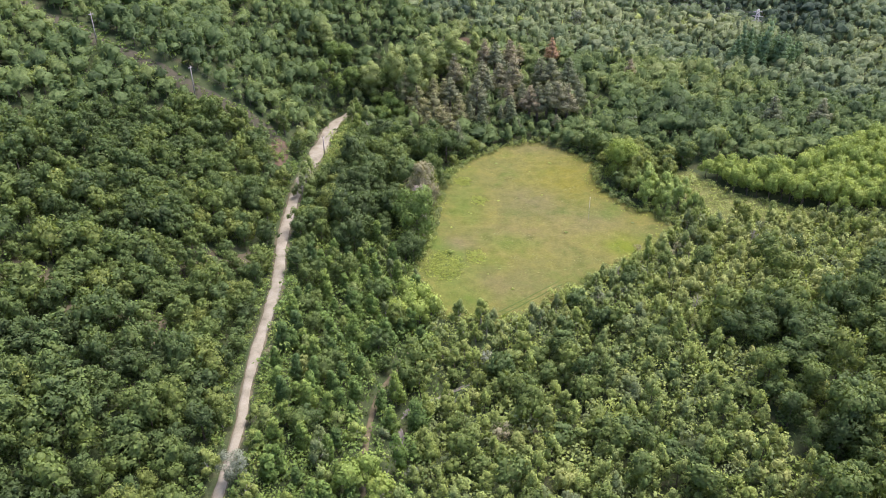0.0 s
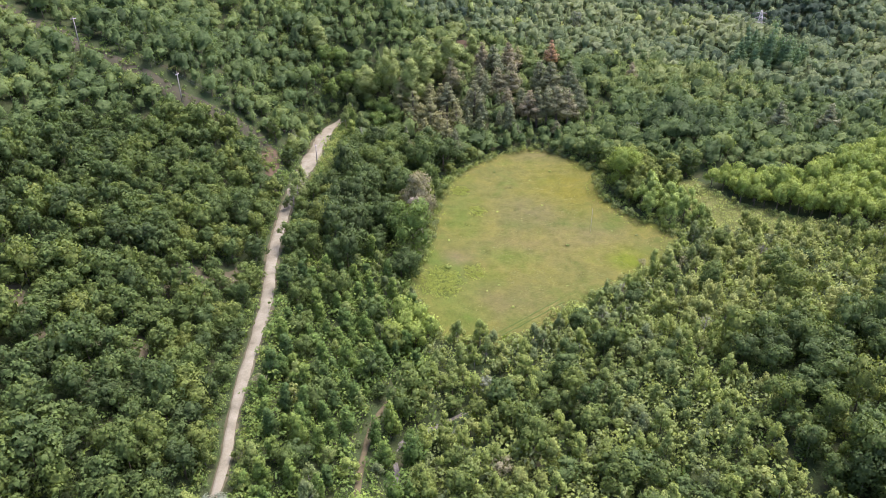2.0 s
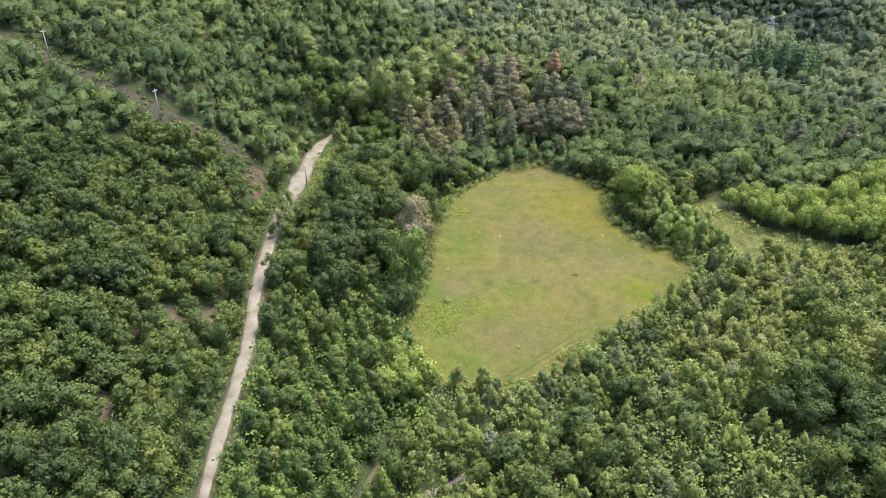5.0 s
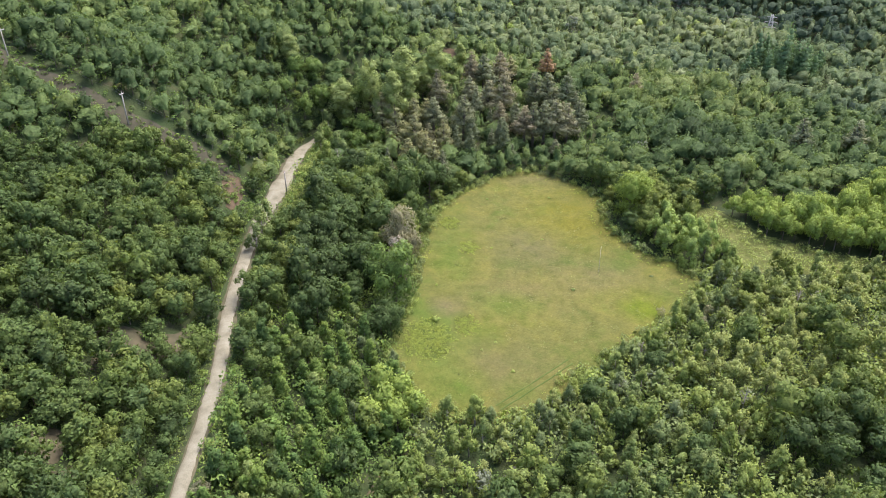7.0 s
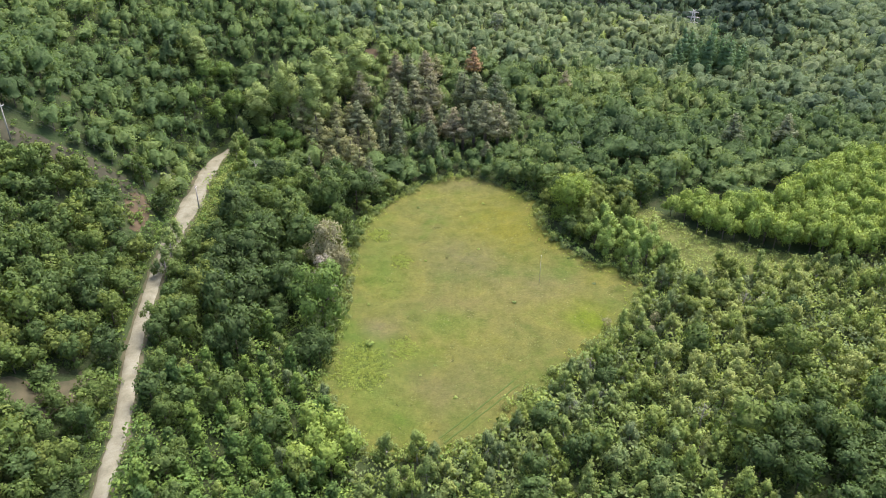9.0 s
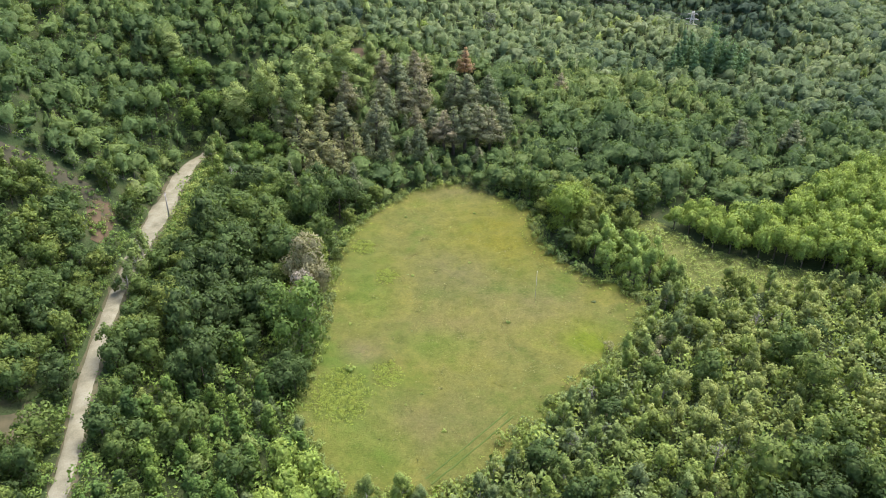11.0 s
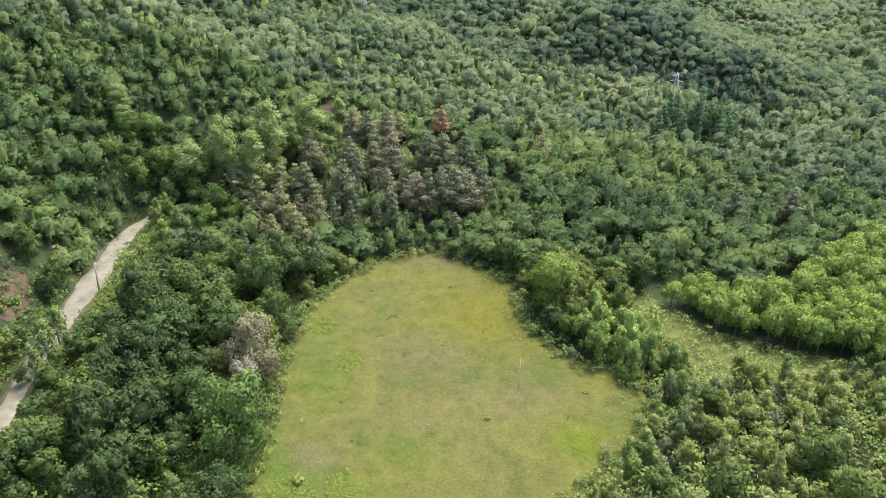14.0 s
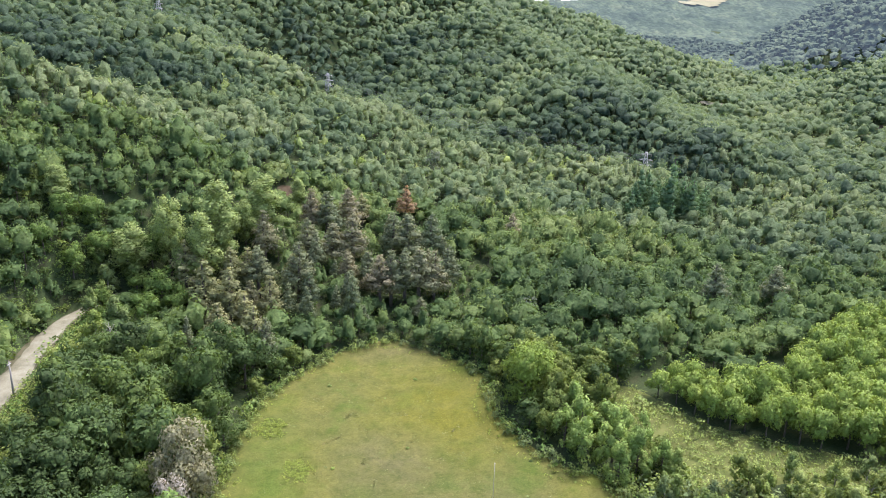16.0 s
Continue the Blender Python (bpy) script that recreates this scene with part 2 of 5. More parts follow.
LEAVES = {
    "oak": [(0.0, (0.057, 0.094, 0.027)), (0.35, (0.082, 0.133, 0.037)), (0.7, (0.120, 0.173, 0.039)), (1.0, (0.162, 0.207, 0.047))],
    "wide": [(0.0, (0.134, 0.211, 0.051)), (1.0, (0.154, 0.233, 0.054))],
    "broad": [(0.0, (0.176, 0.258, 0.050)), (1.0, (0.208, 0.288, 0.055))],
    # bluer than the oaks: haze of the far slopes mixed into the leaf colour
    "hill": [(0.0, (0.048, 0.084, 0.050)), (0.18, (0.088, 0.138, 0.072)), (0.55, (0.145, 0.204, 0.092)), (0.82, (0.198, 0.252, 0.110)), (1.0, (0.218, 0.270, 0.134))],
    "slope": [(0.0, (0.054, 0.094, 0.032)), (0.25, (0.082, 0.136, 0.044)), (0.55, (0.118, 0.178, 0.054)), (0.8, (0.158, 0.218, 0.064)), (1.0, (0.188, 0.240, 0.080))],
    "young": [(0.0, (0.076, 0.137, 0.039)), (0.5, (0.119, 0.199, 0.043)), (1.0, (0.174, 0.253, 0.051))],
    "light": [(0.0, (0.141, 0.189, 0.082)), (0.3, (0.182, 0.244, 0.072)), (0.75, (0.224, 0.292, 0.067)), (1.0, (0.264, 0.311, 0.094))],
    "orchard": [(0.0, (0.197, 0.282, 0.059)), (1.0, (0.265, 0.346, 0.071))],
    "pine": [(0.0, (0.150, 0.189, 0.099)), (0.5, (0.199, 0.223, 0.120)), (0.8, (0.233, 0.232, 0.133)), (1.0, (0.266, 0.237, 0.146))],
    "spruce": [(0.0, (0.090, 0.162, 0.073)), (1.0, (0.124, 0.206, 0.080))],
    "poplar": [(0.0, (0.245, 0.313, 0.103)), (1.0, (0.294, 0.364, 0.121))],
    "willow": [(0.0, (0.205, 0.296, 0.075)), (1.0, (0.265, 0.360, 0.093))],
    "silver": [(0.0, (0.166, 0.201, 0.133)), (1.0, (0.223, 0.258, 0.180))],
    "blossom": [(0.0, (0.343, 0.313, 0.261)), (1.0, (0.404, 0.371, 0.313))],
    "greybrown": [(0.0, (0.224, 0.222, 0.126)), (1.0, (0.259, 0.252, 0.145))],
    "drypine": [(0.0, (0.213, 0.228, 0.101)), (1.0, (0.270, 0.272, 0.124))],
    "rust": [(0.0, (0.351, 0.229, 0.126)), (1.0, (0.388, 0.257, 0.144))],
    "weed": [(0.0, (0.196, 0.255, 0.046)), (1.0, (0.258, 0.315, 0.059))],
    "grass": [(0.0, (0.110, 0.142, 0.044)), (0.4, (0.138, 0.154, 0.052)), (0.75, (0.160, 0.158, 0.070)), (1.0, (0.188, 0.174, 0.096))],
}
MAT = {}
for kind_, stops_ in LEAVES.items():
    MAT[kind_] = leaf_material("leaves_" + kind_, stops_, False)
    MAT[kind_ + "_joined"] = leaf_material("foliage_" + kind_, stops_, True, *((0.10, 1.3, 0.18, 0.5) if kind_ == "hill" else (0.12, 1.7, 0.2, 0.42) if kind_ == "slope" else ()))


def bark_material():
    m, nt, b = shader("bark", 0.9, 0.1)
    c = ramp(nt, noise_fac(nt, 6.0, 6, 0.6, (1, 1, 0.25)), [(0.3, (0.075, 0.058, 0.042)), (0.7, (0.185, 0.160, 0.130))])
    nt.links.new(c, b.inputs["Base Color"])
    return m


def pale_bark_material():
    m, nt, b = shader("pale_bark", 0.85, 0.1)
    c = ramp(nt, noise_fac(nt, 5.0, 5, 0.6, (1, 1, 0.3)), [(0.3, (0.26, 0.23, 0.19)), (0.7, (0.44, 0.41, 0.36))])
    nt.links.new(c, b.inputs["Base Color"])
    return m


def floor_material():
    m, nt, b = shader("forest_floor", 0.95, 0.08)
    c1 = ramp(nt, noise_fac(nt, 0.22, 6, 0.6), [(0.34, (0.036, 0.060, 0.022)), (0.58, (0.050, 0.066, 0.027)), (0.76, (0.072, 0.062, 0.038))])
    c2 = ramp(nt, noise_fac(nt, 3.0, 6, 0.7), [(0.3, (0.55, 0.55, 0.55)), (0.7, (1.3, 1.3, 1.3))])
    nt.links.new(mix(nt, "MULTIPLY", 1.0, c1, c2), b.inputs["Base Color"])
    bump(nt, b, noise_fac(nt, 2.0, 6), 0.6, 0.3)
    return m


def spot(nt, x, y, rx, ry, lo, hi):
    """A soft round patch in plan, from hi at its middle to lo outside."""
    g = nt.nodes.new("ShaderNodeNewGeometry")
    mp = nt.nodes.new("ShaderNodeMapping")
    mp.inputs["Location"].default_value = (-x / rx, -y / ry, 0)
    mp.inputs["Scale"].default_value = (1 / rx, 1 / ry, 0)
    t = nt.nodes.new("ShaderNodeTexGradient")
    t.gradient_type = "SPHERICAL"
    nt.links.new(g.outputs["Position"], mp.inputs[0])
    nt.links.new(mp.outputs[0], t.inputs[0])
    return scaled(nt, t.outputs["Fac"], lo, hi)


def meadow_material():
    m, nt, b = shader("meadow_grass", 0.9, 0.1)
    big = ramp(nt, noise_fac(nt, 0.045, 6, 0.65), [(0.26, (0.058, 0.102, 0.017)), (0.38, (0.083, 0.110, 0.022)), (0.47, (0.107, 0.112, 0.031)), (0.54, (0.122, 0.124, 0.031)), (0.62, (0.095, 0.115, 0.022)), (0.74, (0.064, 0.106, 0.017))])
    for x, y, rx, ry, k, colour in ((38, 232, 20, 22, 1.2, (0.124, 0.123, 0.020)), (24, 216, 15, 17, 1.0, (0.103, 0.103, 0.040)), (-2, 175, 12, 16, 1.0, (0.081, 0.121, 0.022)), (22, 195, 24, 12, 0.9, (0.120, 0.112, 0.040)),
                                    (2, 218, 9, 30, 0.8, (0.074, 0.110, 0.020)), (30, 259, 16, 7, 0.9, (0.118, 0.114, 0.042)), (13, 168, 16, 11, 0.9, (0.107, 0.104, 0.038)), (1, 189, 6, 6, 1.0, (0.124, 0.110, 0.055)),
                                    (16, 190, 11, 7, 0.9, (0.078, 0.114, 0.018)), (49.5, 188, 8, 9, 1.3, (0.095, 0.127, 0.013)), (40, 203, 14, 10, 0.8, (0.126, 0.115, 0.049)), (2, 160, 10, 9, 0.9, (0.074, 0.112, 0.018))):
        edge = nt.nodes.new("ShaderNodeMath")
        edge.operation, edge.use_clamp = "MULTIPLY", True
        nt.links.new(spot(nt, x, y, rx, ry, 0, k), edge.inputs[0])
        nt.links.new(scaled(nt, noise_fac(nt, 0.16, 5, 0.7), -0.6, 2.4), edge.inputs[1])
        big = mix(nt, "MIX", edge.outputs[0], big, colour)
    mid = ramp(nt, noise_fac(nt, 0.30, 6, 0.7), [(0.30, (0.740, 0.820, 0.680)), (0.5, (1.000, 1.000, 1.000)), (0.7, (1.220, 1.140, 1.180))])
    blades = ramp(nt, noise_fac(nt, 1.3, 6, 0.8), [(0.30, (0.720, 0.760, 0.680)), (0.5, (1.000, 1.000, 1.000)), (0.70, (1.220, 1.180, 1.200))])
    mid = mix(nt, "MULTIPLY", 1.0, mid, blades)
    fine = ramp(nt, noise_fac(nt, 3.5, 6, 0.8), [(0.25, (0.580, 0.620, 0.560)), (0.75, (1.360, 1.320, 1.340))])
    c = mix(nt, "MULTIPLY", 1.0, mix(nt, "MULTIPLY", 1.0, big, mid), fine)
    nt.links.new(c, b.inputs["Base Color"])
    bump(nt, b, noise_fac(nt, 4.0, 6, 0.7), 0.8, 0.25)
    return m


def gravel_material():
    m, nt, b = shader("pale_gravel", 0.95, 0.1)
    a = ramp(nt, noise_fac(nt, 0.35, 6, 0.65), [(0.3, (0.138, 0.130, 0.086)), (0.5, (0.200, 0.192, 0.134)), (0.7, (0.246, 0.240, 0.176))])
    f = ramp(nt, noise_fac(nt, 6.0, 6, 0.75), [(0.25, (0.7, 0.7, 0.7)), (0.75, (1.2, 1.2, 1.2))])
    nt.links.new(mix(nt, "MULTIPLY", 1.0, a, f), b.inputs["Base Color"])
    bump(nt, b, noise_fac(nt, 8.0, 5), 0.5, 0.06)
    return m


def plain_material(name, lo, hi, scale, rough=0.8, metal=0.0, spec=0.2):
    m, nt, b = shader(name, rough, spec)
    b.inputs["Metallic"].default_value = metal
    nt.links.new(ramp(nt, noise_fac(nt, scale, 6, 0.65), [(0.3, lo), (0.7, hi)]), b.inputs["Base Color"])
    return m


def hazed_distance_material():
    """Far woods: the valley's bluish haze is put into their colour and a faint glow."""
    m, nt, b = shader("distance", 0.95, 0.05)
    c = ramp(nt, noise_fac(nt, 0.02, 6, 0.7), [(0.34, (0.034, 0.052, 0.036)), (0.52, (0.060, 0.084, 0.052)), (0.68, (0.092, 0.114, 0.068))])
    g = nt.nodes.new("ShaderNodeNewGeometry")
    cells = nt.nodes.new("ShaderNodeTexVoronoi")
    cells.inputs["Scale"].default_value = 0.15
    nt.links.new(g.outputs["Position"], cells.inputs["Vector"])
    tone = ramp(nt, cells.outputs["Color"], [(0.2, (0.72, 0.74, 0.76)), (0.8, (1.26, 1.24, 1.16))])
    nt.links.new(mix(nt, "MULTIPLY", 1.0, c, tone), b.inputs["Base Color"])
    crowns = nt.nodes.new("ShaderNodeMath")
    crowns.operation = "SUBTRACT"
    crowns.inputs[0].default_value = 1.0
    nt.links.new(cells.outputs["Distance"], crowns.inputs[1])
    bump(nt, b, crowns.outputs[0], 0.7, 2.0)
    # weak blue emission stands in for the haze of the air
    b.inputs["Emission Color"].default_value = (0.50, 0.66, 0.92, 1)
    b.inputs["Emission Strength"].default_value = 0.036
    return m


M_BARK, M_PALE, M_FLOOR, M_MEADOW, M_GRAVEL = bark_material(), pale_bark_material(), floor_material(), meadow_material(), gravel_material()
M_SHOULDER = plain_material("road_shoulder", (0.056, 0.062, 0.030), (0.110, 0.096, 0.058), 0.6, 0.95)
M_STRIP = plain_material("rough_grass", (0.080, 0.108, 0.026), (0.138, 0.142, 0.044), 0.35, 0.95)
M_RUT = plain_material("rut_grass", (0.050, 0.086, 0.016), (0.082, 0.112, 0.026), 0.8, 0.95)
M_SOIL = plain_material("bare_soil", (0.050, 0.052, 0.027), (0.094, 0.082, 0.048), 0.5, 0.95)
M_CUT = plain_material("cut_soil", (0.036, 0.040, 0.022), (0.068, 0.062, 0.040), 0.5, 0.95)
M_REDSOIL = plain_material("red_soil", (0.058, 0.046, 0.026), (0.112, 0.080, 0.048), 0.7, 0.95)
M_DIRT = plain_material("track_dirt", (0.076, 0.070, 0.036), (0.128, 0.110, 0.062), 0.8, 0.95)
M_STONE = plain_material("stream_gravel", (0.10, 0.095, 0.08), (0.19, 0.18, 0.16), 1.5, 0.9)
M_STEEL = plain_material("galvanised_steel", (0.40, 0.39, 0.37), (0.50, 0.49, 0.46), 3.0, 0.6, 0.0, 0.4)
M_POLE = plain_material("weathered_pole", (0.26, 0.24, 0.20), (0.38, 0.355, 0.31), 4.0, 0.85)
M_PORC = plain_material("insulator", (0.20, 0.13, 0.10), (0.30, 0.20, 0.15), 9.0, 0.3, 0.0, 0.5)
M_WIRE = plain_material("wire", (0.16, 0.16, 0.16), (0.24, 0.24, 0.24), 5.0, 0.5, 0.6)
M_HAZED_DISTANCE = MAT["distance_joined"] = hazed_distance_material()
M_PALEFIELD = plain_material("pale_field", (0.20, 0.19, 0.11), (0.26, 0.25, 0.15), 0.02, 0.95)


# ---- mesh helpers ----
def mesh_from(name, v, f, mats, index=None, tint=None, normal=None):
    """A triangle mesh straight from arrays."""
    me = bpy.data.meshes.new(name)
    v, f = np.ascontiguousarray(v, np.float32), np.ascontiguousarray(f, np.int32)
    me.vertices.add(len(v))
    me.vertices.foreach_set("co", v.ravel())
    me.loops.add(f.size)
    me.loops.foreach_set("vertex_index", f.ravel())
    me.polygons.add(len(f))
    me.polygons.foreach_set("loop_start", np.arange(0, f.size, f.shape[1], dtype=np.int32))
    for m in mats:
        me.materials.append(m)
    if index is not None:
        me.polygons.foreach_set("material_index", np.ascontiguousarray(index, np.int32))
    if tint is not None:
        at = me.attributes.new("tint", "FLOAT", "POINT")
        at.data.foreach_set("value", np.ascontiguousarray(tint, np.float32))
    me.update(calc_edges=True)
    if normal is not None:
        at = me.attributes.new("custom_normal", "FLOAT_VECTOR", "POINT")
        at.data.foreach_set("vector", np.ascontiguousarray(normal, np.float32).ravel())
    return me


def part(name, me, parent, label=""):
    ob = new(name, me)
    ob.parent = parent
    if label:
        tagged(ob, label)
    return ob


def ico(sub):
    bm = bmesh.new()
    bmesh.ops.create_icosphere(bm, subdivisions=sub, radius=1.0)
    bm.verts.ensure_lookup_table()
    v = np.array([w.co[:] for w in bm.verts])
    f = np.array([[w.index for w in p.verts] for p in bm.faces])
    bm.free()
    return v, f


ICO1, ICO2 = ico(1), ico(2)


def tube(points, radii, sides=6):
    """A tapered, bent tube as arrays."""
    p, vs, fs = np.array(points, float), [], []
    for i in range(len(p)):
        d = p[min(i + 1, len(p) - 1)] - p[max(i - 1, 0)]
        d /= np.linalg.norm(d)
        a = np.cross(d, (0.3, 0.9, 0.1) if abs(d[2]) > 0.8 else (0, 0, 1))
        a /= np.linalg.norm(a)
        b = np.cross(d, a)
        for k in range(sides):
            w = 2 * math.pi * k / sides
            vs.append(p[i] + radii[i] * (a * math.cos(w) + b * math.sin(w)))
    for i in range(len(p) - 1):
        for k in range(sides):
            q = (k + 1) % sides
            fs += [(i * sides + k, i * sides + q, (i + 1) * sides + q), (i * sides + k, (i + 1) * sides + q, (i + 1) * sides + k)]
    for k in range(1, sides - 1):
        fs += [(0, k + 1, k), ((len(p) - 1) * sides, (len(p) - 1) * sides + k, (len(p) - 1) * sides + k + 1)]
    return np.array(vs), np.array(fs)


def joined(pieces):
    vs, fs, n = [], [], 0
    for v, f in pieces:
        vs.append(v)
        fs.append(np.asarray(f) + n)
        n += len(v)
    return np.vstack(vs), np.vstack(fs)


# ---- trees ----
def lobes_of(kind, rng, fewer=False):
    """The rounded masses of a crown: centres and half-axes, in metres."""
    out = []
    if kind in ("oak", "wide", "broad", "silver", "greybrown", "blossom"):
        out.append(((0, 0, 4.4), (1.9, 1.9, 1.75)))
        lean_to = rng.uniform(0, 6.28)
        for k in range(6 if fewer else 12):
            a, f = k * 2.4 + rng.uniform(-0.6, 0.6), rng.uniform(0, 1)
            r, s = (0.5 + 1.85 * math.sqrt(f)) * (1 + 0.28 * math.cos(a - lean_to)), rng.uniform(0.65, 1.15) * (1.25 if fewer else 1.0)
            out.append(((r * math.cos(a), r * math.sin(a), 6.5 - 2.7 * f + rng.uniform(-0.6, 0.4)), (s, s, s * rng.uniform(0.75, 1.0))))
        for k in range(2 if fewer else 5):
            a, s = k * (3.1 if fewer else 1.26) + rng.uniform(-0.4, 0.4), rng.uniform(0.7, 1.05)
            out.append(((1.4 * math.cos(a), 1.4 * math.sin(a), rng.uniform(1.4, 2.7)), (s, s, s * 1.1)))
    elif kind in ("light", "willow"):
        for k in range(6 if fewer else 15):
            a, f = k * 2.4 + rng.uniform(-0.6, 0.6), rng.uniform(0, 1)
            r, s = 0.1 + 1.8 * f, rng.uniform(0.42, 0.85)
            out.append(((r * math.cos(a), r * math.sin(a), 5.4 - 3.6 * f + rng.uniform(-0.9, 0.7)), (s, s, s * rng.uniform(1.0, 1.7))))
    elif kind == "young":
        for k in range(3 if fewer else 11):
            f = k / (2 if fewer else 10)
            s = rng.uniform(0.75, 1.25) * (1 - 0.4 * f)
            a, r = k * 2.4 + rng.uniform(-0.5, 0.5), rng.uniform(0.3, 1.25) * (1 - 0.55 * f)
            out.append(((r * math.cos(a), r * math.sin(a), 1.8 + 4.3 * f), (s, s, s * rng.uniform(0.9, 1.2))))
    elif kind == "orchard":
        out.append(((0, 0, 3.7), (1.6, 1.6, 1.5)))
        for k in range(3 if fewer else 13):
            a, r = k * 2.4 + rng.uniform(-0.5, 0.5), rng.uniform(0.6, 1.75)
            s = rng.uniform(0.5, 0.95)
            out.append(((r * math.cos(a), r * math.sin(a), 5.2 - 1.5 * r + rng.uniform(-0.8, 0.6)), (s, s, s * rng.uniform(0.9, 1.4))))
    elif kind in ("pine", "drypine", "rust"):
        for k in range(7 if fewer else 20):
            f = k / (6 if fewer else 19)
            a, r = k * 2.4 + rng.uniform(-0.5, 0.5), (1.02 - f) ** 0.8 * rng.uniform(0.8, 2.2)
            s = 0.55 + 0.95 * (1 - f)
            out.append(((r * math.cos(a), r * math.sin(a), 3.6 + 7.0 * f + rng.uniform(-0.3, 0.3)), (s, s, s * 0.75)))
    elif kind == "spruce":
        for k in range(4 if fewer else 9):
            f = k / (3 if fewer else 8)
            s = 2.7 * (1 - 0.88 * f) * rng.uniform(0.85, 1.15)
            out.append(((rng.uniform(-0.3, 0.3), rng.uniform(-0.3, 0.3), 1.6 + 8.6 * f), (s, s, 1.0)))
    elif kind == "poplar":
        for k in range(5 if fewer else 11):
            f = k / (4 if fewer else 10)
            wide = math.sin(math.pi * (0.16 + 0.74 * f)) ** 0.7
            a, r = k * 2.4, rng.uniform(0.6, 2.0) * wide
            s = rng.uniform(1.3, 1.9) * (0.35 + 0.65 * wide)
            out.append(((r * math.cos(a), r * math.sin(a), 4.0 + 12.0 * f), (s, s, s * 1.35)))
    elif kind == "shrub":
        for k in range(3 if fewer else 5):
            a, r = k * 2.4, rng.uniform(0.2, 0.8)
            s = rng.uniform(0.55, 0.85)
            out.append(((r * math.cos(a), r * math.sin(a), rng.uniform(0.5, 1.1)), (s, s, s * 0.9)))
    return out


def shell(lobes, rng, ball, jitter):
    """The uneven outer surface round a crown's masses, open below."""
    c, r = np.array([l[0] for l in lobes], float), np.array([l[1] for l in lobes], float)
    lo, hi = (c - r).min(0), (c + r).max(0)
    o, size = (lo + hi) / 2, (hi - lo) / 2
    o[2] -= 0.15 * size[2]
    d = ball[0] * size
    q = (o - c)[None] / r[None]
    e = d[:, None, :] / r[None]
    A, B, C = (e * e).sum(2), (e * q).sum(2), (q * q).sum(2) - 1
    disc = B * B - A * C
    t = np.where(disc > 0, (-B + np.sqrt(np.maximum(disc, 0))) / A, 0).max(1)
    t = np.clip(t, 0.45, 1.3) * rng.uniform(1 - jitter, 1 + jitter, len(d))
    v = o + d * t[:, None]
    f = ball[1][ball[0][ball[1]].mean(1)[:, 2] > -0.45]
    used, f2 = np.unique(f, return_inverse=True)
    return v[used], f2.reshape(-1, 3)


def unit(v):
    return v / (np.linalg.norm(v, axis=-1, keepdims=True) + 1e-9)


def crown(kind, seed, leaves, leaf, fewer=False, core=True, ball=None):
    """A crown as arrays, with its normals: a rough core under many single leaf clumps that lie about its masses."""
    rng = np.random.RandomState(seed)
    lobes = lobes_of(kind, rng, fewer)
    c, r = np.array([l[0] for l in lobes], float), np.array([l[1] for l in lobes], float)
    middle = (c * r[:, :1] ** 2).sum(0) / (r[:, :1] ** 2).sum() - (0, 0, 0.6)
    pieces, normals = [], []
    if ball is not None:
        v, f = shell(lobes, rng, ball, 0.16)
        k = 0.94 if ball is ICO1 else 0.76 if kind == "pine" else 0.80
        v = v * k + v.mean(0) * (1 - k)
        q = (v[:, None, :] - c) / r
        near = np.argmin((q * q).sum(2), 1)
        pieces.append((v, f))
        normals.append(unit(unit(q[np.arange(len(v)), near]) + 0.6 * unit(v - middle)))
    elif core:
        some = np.arange(len(c)) if kind in ("poplar", "pine", "drypine", "rust") else np.argsort(-r[:, 0])[:(3 if fewer else 7)]
        for i in some:
            v = ICO1[0] * rng.uniform(0.55, 0.88, (len(ICO1[0]), 1))
            pieces.append((v * r[i] * (0.72 if kind in ("pine", "drypine", "rust", "poplar") else 0.6 if kind in ("blossom", "greybrown", "silver") else 0.88) + c[i], ICO1[1]))
            normals.append(unit(ICO1[0] + 0.5 * unit(c[i] - middle)))
    area = r[:, 0] ** 2
    pick = rng.choice(len(c), leaves * 3, p=area / area.sum())
    d = rng.normal(size=(leaves * 3, 3))
    d[:, 2] += 0.35
    d = unit(d)
    p = c[pick] + d * r[pick] * (0.74 + 0.52 * rng.uniform(0, 1, (leaves * 3, 1)) ** 1.6)
    gap = np.linalg.norm((p[:, None, :] - c) / r, axis=2)
    gap[np.arange(len(p)), pick] = 9
    keep = np.where(gap.min(1) > 0.82)[0][:leaves]
    p, d = p[keep], d[keep]
    n = unit(d + (0, 0, 0.30) + rng.normal(size=d.shape) * 0.30)
    a = np.cross(n, rng.normal(size=n.shape))
    spray = rng.uniform(size=len(p)) < 0.16
    a[spray] = d[spray] * (1, 1, 0.6) + rng.normal(size=(spray.sum(), 3)) * 0.45
    a = unit(a)
    b = unit(np.cross(n, a))
    up = np.cross(a, b)
    long_ = leaf * rng.uniform(0.75, 1.35, (len(p), 1))
    wide = leaf * rng.uniform(0.60, 1.00, (len(p), 1))
    v = np.stack([p + a * long_, p - a * long_ * 0.5 + b * wide - up * wide * 0.25, p - a * long_ * 0.5 - b * wide - up * wide * 0.25], 1).reshape(-1, 3)
    pieces.append((v, np.arange(len(v)).reshape(-1, 3)))
    normals.append(np.repeat(unit(d + 0.45 * unit(p - middle) + rng.normal(size=d.shape) * 0.16), 3, 0))
    return (*joined(pieces), np.vstack(normals))


def lifted(c, up):
    """A crown whose leaves turn more to the sky."""
    return c[0], c[1], unit(c[2] + (0, 0, up))


